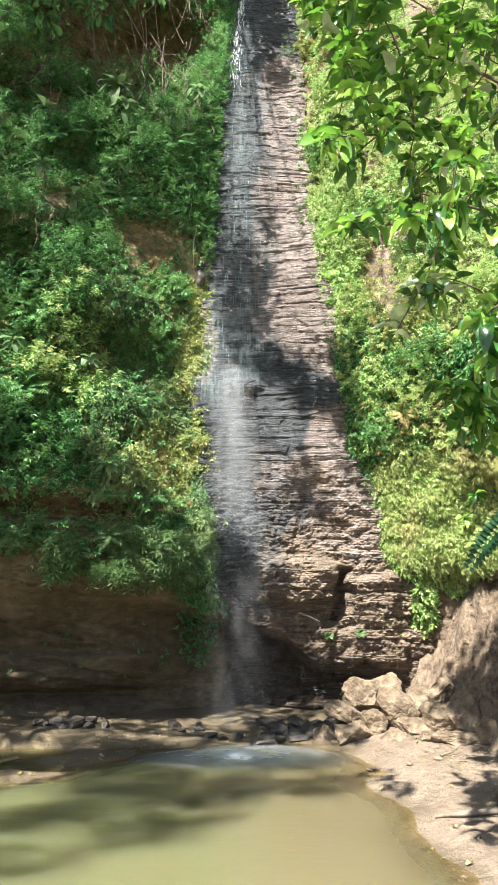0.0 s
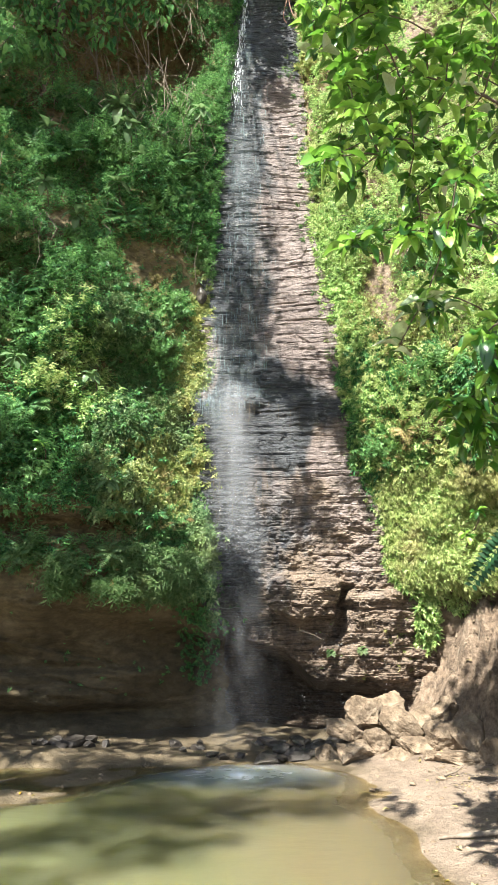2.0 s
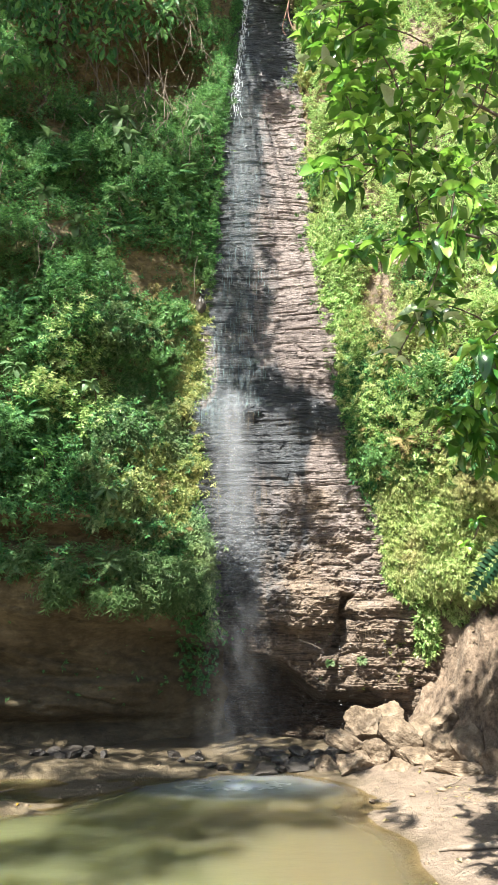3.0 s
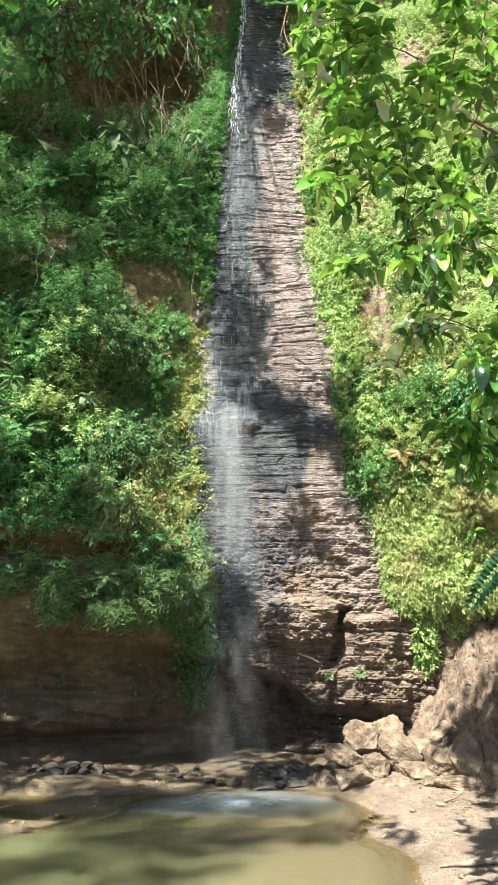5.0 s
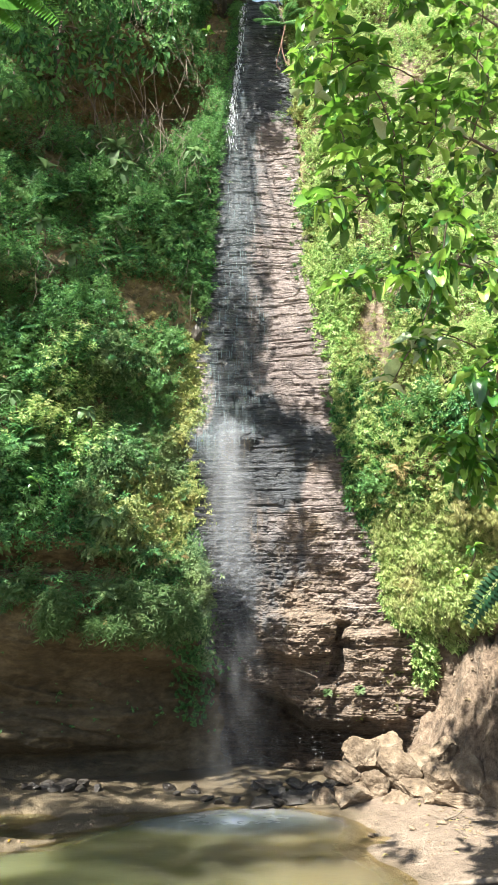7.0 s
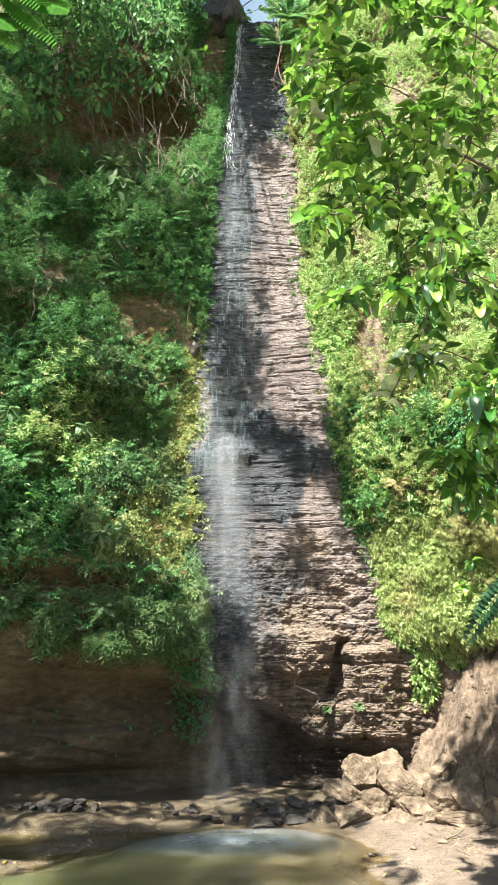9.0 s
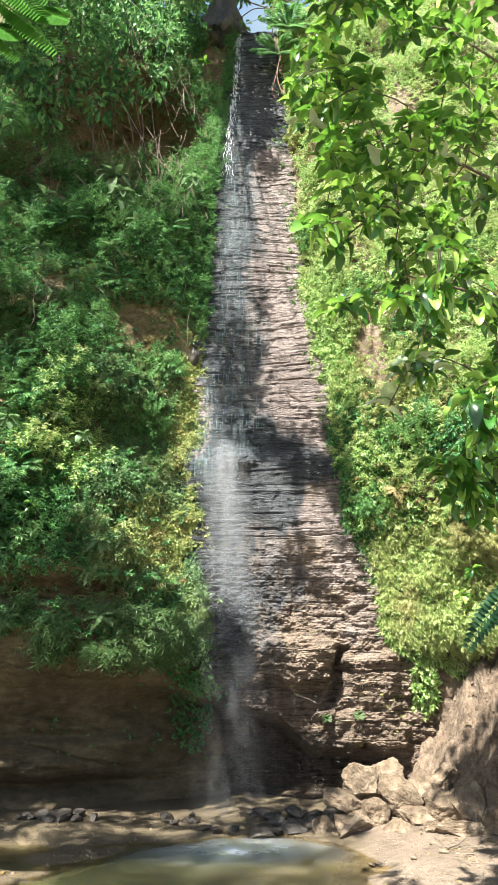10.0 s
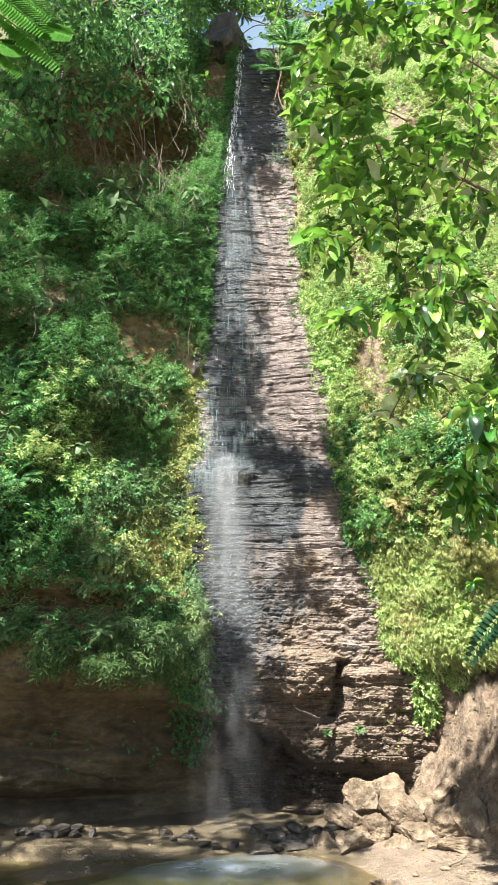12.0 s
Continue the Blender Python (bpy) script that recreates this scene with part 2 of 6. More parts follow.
M_DRYLEAF = leaf_material("dry_leaf", (0.28, 0.2, 0.09), (0.4, 0.32, 0.15), (0.5, 0.45, 0.22), (0.45, 0.36, 0.18), gloss=0.6, lucent=0.15)
M_PALE = leaf_material("dull_leaf", (0.09, 0.16, 0.075), (0.14, 0.23, 0.11), (0.2, 0.3, 0.15), (0.23, 0.3, 0.12), gloss=0.4)
M_SILVER = leaf_material("pale_silvery_leaf", (0.32, 0.43, 0.23), (0.47, 0.56, 0.36), (0.62, 0.68, 0.5), (0.45, 0.56, 0.32), gloss=0.55, lucent=0.15)
M_YELLOW = leaf_material("yellow_leaf", (0.5, 0.3, 0.02), (0.6, 0.4, 0.03), (0.65, 0.5, 0.05), (0.55, 0.25, 0.03))
M_BARK = earth_material("bark", [(0.3, (0.06, 0.045, 0.035)), (0.5, (0.13, 0.1, 0.075)), (0.7, (0.22, 0.18, 0.14))], big=4, fine=30, relief=0.01)

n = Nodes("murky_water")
# greener left, tanner right: the pool's shade and sun tinted into the water
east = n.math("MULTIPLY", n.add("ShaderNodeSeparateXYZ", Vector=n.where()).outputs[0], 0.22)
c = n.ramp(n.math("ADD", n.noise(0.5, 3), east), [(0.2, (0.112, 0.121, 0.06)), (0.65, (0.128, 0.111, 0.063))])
# pale blue patch where the fall lands: sky reflection and beaten foam as colour
far = n.add("ShaderNodeVectorMath", **{"Vector": n.where((0.6, 1.1, 0))})
far.operation = "DISTANCE"
far.inputs[1].default_value = (-0.08, 10.05, 0)
sky_patch = n.math("MULTIPLY", n.ramp(far.outputs["Value"], [(0.0, (0.72, 0.72, 0.72)), (0.4, (0.42, 0.42, 0.42)), (1.0, (0, 0, 0))]), n.ramp(n.noise(9, 4), [(0.3, (0.6, 0.6, 0.6)), (0.7, (1, 1, 1))]))
c = n.mix(n.math("MULTIPLY", sky_patch, 0.85), c, (0.47, 0.59, 0.72, 1))
p = n.add("ShaderNodeBsdfPrincipled", Base_Color=c, Roughness=n.ramp(sky_patch, [(0, (0.13, 0.13, 0.13)), (1, (0.5, 0.5, 0.5))]), IOR=1.33)
p.inputs["Subsurface Weight"].default_value = 1.0
p.inputs["Subsurface Radius"].default_value = (0.3, 0.28, 0.16)
p.inputs["Subsurface Scale"].default_value = 5.0
waves = n.math("ADD", n.noise(4, 3, stretch=(1, 1.8, 1)), n.math("MULTIPLY", n.noise(22, 3), n.math("MULTIPLY", sky_patch, 0.8)))
n.put(p.inputs["Normal"], n.bump(waves, 0.16, 0.03))
deep = n.add("ShaderNodeSeparateXYZ", Vector=n.add("ShaderNodeTexCoord").outputs["UV"]).outputs[1]
x = n.add("ShaderNodeMixShader", Fac=deep)
n.put(x.inputs[1], n.add("ShaderNodeBsdfTransparent", Color=(0.9, 0.86, 0.7, 1)).outputs[0]), n.put(x.inputs[2], p.outputs[0])
M_POOL = n.done(x.outputs[0])


def water_material(name, scale, low, high, most, stretch=0.09, tint=(0.82, 0.86, 0.92)):
    """Falling water: streaks of white water with gaps, thinning out to its sides."""
    n = Nodes(name)
    uv = n.add("ShaderNodeSeparateXYZ", Vector=n.add("ShaderNodeTexCoord").outputs["UV"])
    a = n.noise(scale, 4, 0.55, stretch=(1, 0.3, stretch))
    b = n.noise(scale * 0.3, 3, stretch=(1, 0.3, 0.12))
    k = n.math("MULTIPLY", n.ramp(a, [(low, (0, 0, 0)), (high, (1, 1, 1))]), n.ramp(b, [(0.3, (0.25, 0.25, 0.25)), (0.65, (1, 1, 1))]))
    side = n.math("MULTIPLY", n.math("MULTIPLY", uv.outputs[0], n.math("SUBTRACT", 1.0, uv.outputs[0])), 4.0)
    k = n.math("MULTIPLY", n.math("MULTIPLY", k, n.math("POWER", side, 1.3)), uv.outputs[1])
    d = n.add("ShaderNodeBsdfDiffuse", Color=(*tint, 1))
    t = n.add("ShaderNodeBsdfTranslucent", Color=(*tint, 1))
    w = n.add("ShaderNodeMixShader", Fac=0.4)
    n.put(w.inputs[1], d.outputs[0]), n.put(w.inputs[2], t.outputs[0])
    x = n.add("ShaderNodeMixShader", Fac=n.math("MULTIPLY", k, most, True))
    n.put(x.inputs[1], n.add("ShaderNodeBsdfTransparent").outputs[0]), n.put(x.inputs[2], w.outputs[0])
    return n.done(x.outputs[0])


# the blue-grey tint puts reflected sky into the running water's colour
M_SHEET = water_material("running_water", 30.0, 0.36, 0.8, 0.36, 0.03, (0.6, 0.74, 0.78))
M_VEIL = water_material("falling_water", 9.0, 0.1, 0.95, 0.2, 0.06)
# drips carry a darker version of that sky tint
M_STRING = Nodes("dripping_water")
M_STRING = M_STRING.done(M_STRING.add("ShaderNodeBsdfPrincipled", Base_Color=(0.2, 0.28, 0.3, 1), Roughness=0.35).outputs[0])
M_DROP = Nodes("water_drop")
M_DROP = M_DROP.done(M_DROP.add("ShaderNodeBsdfPrincipled", Base_Color=(0.8, 0.85, 0.9, 1), Roughness=0.1).outputs[0])


# glow for a sheet added behind the gap so its sky shows paler
n = Nodes("sky_glow")
M_SKY_GLOW = n.done(n.add("ShaderNodeEmission", Color=n.ramp(n.noise(0.03, 4), [(0.35, (0.3, 0.56, 0.95)), (0.65, (0.62, 0.82, 1.0))]), Strength=0.21).outputs[0])


# ---- mesh helpers ----
def mesh_of(name, verts, faces, material, smooth=True):
    """A mesh from arrays: vertices n x 3, faces m x 3 or m x 4."""
    verts, faces = np.asarray(verts, np.float32), np.asarray(faces, np.int32)
    me = bpy.data.meshes.new(name)
    k = faces.shape[1]
    me.vertices.add(len(verts))
    me.vertices.foreach_set("co", verts.ravel())
    me.loops.add(faces.size)
    me.loops.foreach_set("vertex_index", faces.ravel())
    me.polygons.add(len(faces))
    me.polygons.foreach_set("loop_start", np.arange(len(faces), dtype=np.int32) * k)
    me.polygons.foreach_set("use_smooth", np.full(len(faces), smooth))
    me.materials.append(material)
    me.update(calc_edges=True)
    me.validate()
    return me


def grid_faces(rows, cols):
    i = np.arange((rows - 1) * cols).reshape(rows - 1, cols)[:, :-1].ravel()
    return np.stack([i, i + 1, i + cols + 1, i + cols], 1)


def part(name, me, parent, label=""):
    ob = new(name, me)
    ob.parent = parent
    return tagged(ob, label)


def tube(points, radii, sides=7):
    """Vertices and quads of a tapered tube along points."""
    points = [Vector(p) for p in points]
    vs, fs = [], []
    for i, p in enumerate(points):
        d = (points[min(i + 1, len(points) - 1)] - points[max(i - 1, 0)]).normalized()
        a = d.cross(Vector((0.3, 0.9, 0.1))).normalized()
        b = d.cross(a)
        for k in range(sides):
            w = 2 * math.pi * k / sides
            vs.append(p + (a * math.cos(w) + b * math.sin(w)) * radii[i])
    for i in range(len(points) - 1):
        for k in range(sides):
            q = (k + 1) % sides
            fs.append((i * sides + k, i * sides + q, (i + 1) * sides + q, (i + 1) * sides + k))
    return np.array([tuple(v) for v in vs]), np.array(fs)


# ---- shape of the ground and the cliff ----
# <terrain>
TABLE = np.random.default_rng(3).random(4096)


def vnoise(x, y, z):
    """Smooth value noise, -1 to 1, on arrays."""
    x, y, z = np.broadcast_arrays(np.asarray(x, float), y, z)
    i, j, k = np.floor(x).astype(int), np.floor(y).astype(int), np.floor(z).astype(int)
    u, v, w = x - i, y - j, z - k
    u, v, w = (s * s * (3 - 2 * s) for s in (u, v, w))
    total = 0
    for a in (0, 1):
        for b in (0, 1):
            for c in (0, 1):
                h = TABLE[((i + a) * 73 + (j + b) * 179 + (k + c) * 283 + (i + a) * (j + b) * 7 + (k + c) * (i + a) * 13) % 4096]
                total = total + h * (u if a else 1 - u) * (v if b else 1 - v) * (w if c else 1 - w)
    return total * 2 - 1


def fbm(x, y, z, octaves=4, gain=0.5):
    total, amp = 0, 1.0
    for o in range(octaves):
        total = total + amp * vnoise(x * 2 ** o + 17 * o, y * 2 ** o + 5 * o, z * 2 ** o + 9 * o)
        amp *= gain
    return total


def step(a, b, x):
    s = np.clip((x - a) / (b - a), 0, 1)
    return s * s * (3 - 2 * s)


FACE_Z = [-1, 0, 0.7, 1.6, 2.3, 3.5, 5.2, 5.42, 12, 19, 19.6, 21, 24]
FACE_Y = [11.2, 11.2, 11.2, 11.1, 10.95, 11.05, 11.1, 11.35, 13.05, 15.1, 16.5, 25, 80]
LEFT_Z = [-1, 0, 0.28, 0.42, 0.55, 0.72, 0.98, 1.08, 1.4, 1.75, 2.05, 2.3, 3.5, 5, 8, 12, 16, 20, 22, 24]
LEFT_Y = [10.6, 10.75, 11.25, 11.65, 11.25, 11.0, 10.95, 11.15, 11.05, 10.8, 10.15, 9.85, 9.9, 10.35, 11.25, 12.6, 13.9, 15.3, 22, 80]
RIGHT_Z = [-1, 0, 1.5, 2.2, 2.5, 5, 8, 12, 16, 20, 22, 24]
RIGHT_Y = [9.9, 10.1, 10.25, 10.2, 10.05, 10.4, 11.2, 12.5, 13.8, 15.2, 22, 80]
EDGE_L = ([0, 2, 3, 4, 5.3, 6.4, 8.2, 11, 14.5, 17, 19], [-0.5, -0.45, -0.5, -0.72, -0.9, -0.7, -0.58, -0.49, -0.27, -0.1, 0.0])
EDGE_R = ([0, 1.1, 2, 2.6, 3.4, 4.2, 5.4, 7.6, 9.7, 13.4, 17, 19], [2.6, 2.45, 2.3, 1.95, 1.9, 1.5, 1.36, 1.21, 1.0, 0.85, 0.75, 0.7])
LAYERS = np.cumsum(np.random.default_rng(5).uniform(0.09, 0.34, 120)) - 1.0
SHEETS = np.cumsum(np.random.default_rng(6).uniform(0.022, 0.085, 420)) - 1.0


def spot(x, z, cx, cz, rx, rz):
    """1 inside a soft oval on the cliff."""
    return step(1.25, 0.75, np.hypot((x - cx) / rx, (z - cz) / rz))


def weights(x, z):
    wl = step(0.0, 1.9, np.interp(z, *EDGE_L) - x)
    wr = step(0.0, 1.4, x - np.interp(z, *EDGE_R))
    return wl, wr


def hollow(x, z):
    """Depth of the hollow that the water has worn under the rock."""
    top = np.interp(x, [-1, -0.3, 0.5, 1.0, 2.1, 2.6], [1.75, 1.6, 1.3, 0.92, 0.8, 0.2])
    top = top + 0.08 * vnoise(x * 2.3, 1.1, 0.4)
    return np.interp(x, [0.3, 1.1], [0.75, 0.4]) * step(0.0, 0.2, top - z) * step(2.75, 2.3, x)


def notch(x, z):
    """An upright cleft and the blocks that stand beside it."""
    x, z = x + 0.09 * fbm(x * 2.3, 3.9, z * 3.1, 3, 0.6), z + 0.07 * fbm(x * 2.9, 8.9, z * 2.0, 3, 0.6)
    cleft = 0.22 * step(0.11, 0.03, np.abs(x - 1.36 - 0.3 * (z - 1.9))) * step(1.35, 1.6, z) * step(2.3, 2.2, z)
    block = -0.28 * step(0.15, 0.4, x) * step(1.4, 1.2, x) * step(1.78, 1.86, z) * step(2.5, 2.2, z)
    shelf = -0.22 * step(1.4, 1.55, x) * step(2.4, 2.2, x) * step(0.85, 0.95, z) * step(2.25, 2.1, z)
    lip = -0.12 * step(-0.5, -0.3, x) * step(0.35, 0.2, x) * step(5.1, 5.22, z) * step(5.6, 5.4, z)
    return cleft + block + shelf + lip


def bed_of(edges, zz):
    i = np.clip(np.searchsorted(edges, zz), 1, len(edges) - 1)
    thick = edges[i] - edges[i - 1]
    f = (zz - edges[i - 1]) / thick
    return i, f, np.minimum(f, 1 - f) * thick


def blocks(x, z, bed, width):
    """Each bed is broken across into blocks; -1 to 1, one value for each block."""
    u = x / width + TABLE[(bed * 57) % 4096] * 40 + 0.45 * vnoise(x / width * 1.3, bed * 1.7, z * 5)
    return TABLE[(np.floor(u).astype(int) * 131 + bed * 977) % 4096] * 2 - 1


def strata(x, z):
    """Broken beds of mudstone, thick and thin, each block standing out by its own amount, with dark joints."""
    zz = z + 0.1 * vnoise(x * 0.5, 4.4, z * 0.5) + 0.03 * vnoise(x * 2.2, 2.4, z * 1.5) + 0.012 * fbm(x * 7, 3.3, z * 5, 2) + 0.02 * x
    i, f, gap = bed_of(LAYERS, zz)
    j, g, cut = bed_of(SHEETS, zz)
    out = 0.034 * blocks(x, z, i, 1.1) + 0.013 * blocks(x, z, i + 300, 0.35)
    out = out + 0.022 * blocks(x, z, j, 0.6) + 0.01 * blocks(x, z, j + 500, 0.14)
    groove = 0.07 * np.clip(vnoise(x * 0.9, i * 2.3, 7.5) + 0.35, 0, 1) * np.exp(-(gap / 0.013) ** 2)
    groove = groove + 0.035 * np.clip(vnoise(x * 1.6, j * 1.9, 3.5), 0, 1) * np.exp(-(cut / 0.009) ** 2)
    return out + groove - 0.03 * f + 0.012 * fbm(x * 14, 9.2, z * 22, 2, 0.6) + 0.05 * fbm(x * 1.3, 6.6, z * 1.6, 2)


def cliff_y(x, z, rough=True):
    """How far the cliff's face stands from the camera's plane."""
    wl, wr = weights(x, z)
    mid = np.clip(1 - wl - wr, 0, 1)
    y = np.interp(z, FACE_Z, FACE_Y) * mid + np.interp(z, LEFT_Z, LEFT_Y) * wl + np.interp(z, RIGHT_Z, RIGHT_Y) * wr
    y = y - 0.12 * np.clip(-x - 2.5, 0, 20) - 0.25 * np.clip(x - 3, 0, 20)
    y = y + (hollow(x, z) + notch(x, z)) * mid + (2.2 * spot(x, z, -2.9, 14.7, 2.1, 1.9) + 0.6 * spot(x, z, -2.6, 3.08, 1.0, 0.2) + 0.5 * spot(x, z, -4.0, 3.15, 0.6, 0.2)) * wl
    if rough:
        w = 1 - mid
        high = step(1.9, 2.4, z)
        y = y + w * high * (0.28 * fbm(x * 0.5, 3.1, z * 0.45, 3) + 0.07 * fbm(x * 2.2, 1.7, z * 2.2, 3))
        low = w * (1 - high)
        y = y + low * (0.3 * fbm(x * 0.7, 9.1, z * 1.9, 4, 0.5) + 1.6 * strata(x * 0.35 + 0.15 * z, z * 0.45 + 0.1 * x))
        bed = 0.5 + 0.5 * vnoise(x * 0.35, 0.5, z * 0.2)
        y = y + mid * (strata(x, z) * (0.5 + 0.4 * bed) + 0.025 * fbm(x * 3, 7.7, z * 4, 3) + 0.055 * step(4.3, 3.0, z) * fbm(x * 5.5, 2.7, z * 7.5, 5, 0.66) + 0.16 * fbm(x * 0.7, 1.3, z * 0.5, 2))
    return y


POOL = np.array([(-4.2, 6.9), (-2.9, 7.35), (-2.1, 7.9), (-1.3, 9.1), (-0.4, 9.9), (0.5, 9.9), (1.1, 9.2), (1.35, 8.4), (1.2, 7.7), (1.3, 7.0), (1.36, 6.0), (1.4, 5.0), (1.2, 3.4), (0.2, 2.6), (-2.5, 2.4), (-5.5, 3.0), (-6.5, 5.0), (-5.6, 6.4)])


def pool_distance(x, y):
    """Metres to the pool's shore: minus inside."""
    best, inside = np.full(np.shape(x), 1e9), np.zeros(np.shape(x), bool)
    for (ax, ay), (bx, by) in zip(POOL, np.roll(POOL, -1, 0)):
        t = np.clip(((x - ax) * (bx - ax) + (y - ay) * (by - ay)) / ((bx - ax) ** 2 + (by - ay) ** 2), 0, 1)
        best = np.minimum(best, np.hypot(x - ax - t * (bx - ax), y - ay - t * (by - ay)))
        inside ^= ((ay > y) != (by > y)) & (x < (bx - ax) * (y - ay) / (by - ay + 1e-12) + ax)
    return np.where(inside, -best, best)


def ground_z(x, y):
    d = pool_distance(x, y) + 0.12 * fbm(x * 0.9, y * 0.9, 0.3, 3)
    z = np.where(d < 0, -0.9 * (1 - np.exp(np.minimum(d, 0) * 0.22)), 0.1 * np.tanh(d * 0.9) + 0.03 * np.clip(d, 0, 4))
    z = np.clip(z, -0.9, 0.4)
    # shallows between the mud bar and the overhang
    w = step(-0.7, -1.3, x) * step(7.5, 7.9, y) * step(9.75, 9.35, y) * (d > 0)
    z = z * (1 - w) + w * (0.035 * fbm(x * 1.2, y * 1.2, 7.3, 3) - 0.014)
    # the bank that climbs at the side of the boulders
    foot = np.interp(y, [6.8, 7.5, 8.5, 9.5, 10.3, 11], [4.4, 3.05, 2.75, 2.62, 2.36, 2.3])
    d2 = x - foot + 0.25 * fbm(x * 1.1, y * 1.1, 3.3, 3)
    bank = 3.2 * np.tanh(0.55 * np.clip(d2, 0, None)) * step(6.6, 7.6, y)
    m = np.clip(bank, 0, 1)
    z = z + bank + 0.2 * step(0.9, 2.2, x) * step(8.8, 10.2, y)
    z = z + 0.09 * np.exp(-(((x + 2.5) / 0.45) ** 2) - ((y - 8.05) / 0.1) ** 2) + 0.07 * np.exp(-(((x + 2.3) / 0.4) ** 2) - ((y - 7.75) / 0.09) ** 2)
    near = np.hypot(x, y - 6) < 25
    return z + np.where(near, 0.035 * fbm(x * 1.5, y * 1.5, 2.2, 4) * step(-0.1, 0.3, d) + m * (0.26 * fbm(x * 1.7, y * 1.7, 5.1 + 2 * bank, 5, 0.7) + 0.14 * np.abs(fbm(x * 3.1, y * 3.1, 8.1 + 4 * bank, 4, 0.7)) + 0.06 * blocks(x + 0.6 * y, y, np.floor(bank * 7 + 0.6 * fbm(x * 2, y * 2, 1.5, 2)).astype(int) + 900, 0.3)), 0)


# </terrain>

def axis(fine, step_fine, coarse):
    a = np.arange(fine[0], fine[1], step_fine)
    return np.concatenate([[-c for c in coarse[::-1] if -c < fine[0]], a, [c for c in coarse if c > fine[1]]])


gx = axis((-5.5, 5.5), 0.045, [6, 7, 8, 10, 13, 18, 25, 40, 80, 200, 800])
gy = axis((1.2, 12.5), 0.045, [4, 6, 9, 14, 16, 20, 30, 60, 200, 800])
X, Y = np.meshgrid(gx, gy)
ground = tagged(new("ground", mesh_of("ground", np.stack([X, Y, ground_z(X, Y)], -1).reshape(-1, 3), grid_faces(len(gy), len(gx)), M_BANK)),
                "pale brown sandy mud round the pool, damp at its edge", "ground", kind="structure")

px, py = np.meshgrid(np.linspace(-7, 2.2, 100), np.linspace(2.0, 10.6, 100))
water = mesh_of("water", np.stack([px, py, np.zeros_like(px)], -1).reshape(-1, 3), grid_faces(100, 100), M_POOL)
depth = 1 - np.exp(np.minimum(ground_z(px, py), 0) / 0.045)
layer = water.uv_layers.new(name="depth")
corner = np.empty(len(water.loops), np.int32)
water.loops.foreach_get("vertex_index", corner)
layer.data.foreach_set("uv", np.stack([0 * depth, depth], -1).reshape(-1, 2)[corner].astype(np.float32).ravel())
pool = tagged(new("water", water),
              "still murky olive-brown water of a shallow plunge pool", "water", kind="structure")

sky_sheet = new("backdrop", mesh_of("backdrop", [(-40, 200, 190), (40, 200, 190), (40, 200, 290), (-40, 200, 290)], [(0, 1, 2, 3)], M_SKY_GLOW))
tagged(sky_sheet, "glowing sheet added as bright sky far behind the cliff", "sky", kind="structure")

# the vegetated cliff and the bare rock of the fall, one sheet cut along the rock's edge
cz = np.concatenate([np.arange(-0.6, 2.6, 0.03), np.arange(2.6, 20.2, 0.09), [20.5, 21, 22, 24]])
cx = axis((-7.5, 7.5), 0.06, [8, 9, 11, 14, 20, 30])
X, Z = np.meshgrid(cx, cz)
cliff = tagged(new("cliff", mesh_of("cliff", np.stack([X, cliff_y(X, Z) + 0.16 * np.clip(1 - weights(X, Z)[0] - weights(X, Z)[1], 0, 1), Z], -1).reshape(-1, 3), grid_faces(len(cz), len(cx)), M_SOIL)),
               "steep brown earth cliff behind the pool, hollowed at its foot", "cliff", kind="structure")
rz = np.concatenate([np.arange(-0.3, 6, 0.0115), np.arange(6, 19.3, 0.018)])
rx = np.linspace(0, 1, 180)
U, Z = np.meshgrid(rx, rz)
lo = np.interp(Z, *EDGE_L) - 0.25 + 0.35 * step(2.1, 1.5, Z) + 0.12 * fbm(0.5, 2.5, Z * 2.5, 3)
hi = np.interp(Z, *EDGE_R) + 0.3 + 0.1 * fbm(7.5, 2.5, Z * 2.5, 3)
X = lo + (hi - lo) * U
edge = np.minimum(U, 1 - U) / 0.08
rock = tagged(new("rock_face", mesh_of("rock_face", np.stack([X, cliff_y(X, Z) + 0.1 * np.clip(1 - edge, 0, 1), Z], -1).reshape(-1, 3), grid_faces(len(rz), len(rx)), M_ROCK, False)),
              "dark wet layered mudstone under the waterfall", "rock face", kind="structure")

# ---- plants ----
LEAF_V = np.array([(0, 0, 0), (-0.22, 0.42, 0.05), (0.22, 0.42, 0.05), (0, 0.5, -0.02), (0, 1, -0.2)])
LEAF_F = np.array([(0, 2, 3), (0, 3, 1), (3, 2, 4), (3, 4, 1)])
SLIP_V = np.array([(0, 0, 0), (-0.2, 0.42, 0.07), (0.2, 0.42, 0.07), (0, 1, -0.15)])
SLIP_F = np.array([(0, 2, 3), (0, 3, 1)])


def turn_to(y_axis, z_hint):
    """Matrices (n x 3 x 3) whose second column is y_axis, the third near z_hint."""
    y = y_axis / np.linalg.norm(y_axis, axis=-1, keepdims=True)
    x = np.cross(y, z_hint)
    x = x / (np.linalg.norm(x, axis=-1, keepdims=True) + 1e-9)
    return np.stack([x, y, np.cross(x, y)], -1)


def lay(verts, faces, places, turns, sizes):
    """Copies of a small shape, joined into arrays."""
    v = np.einsum("nij,kj->nki", turns, verts) * sizes[:, None, None] + places[:, None, :]
    f = faces[None] + (np.arange(len(places)) * len(verts))[:, None, None]
    return v.reshape(-1, 3), f.reshape(-1, faces.shape[1])


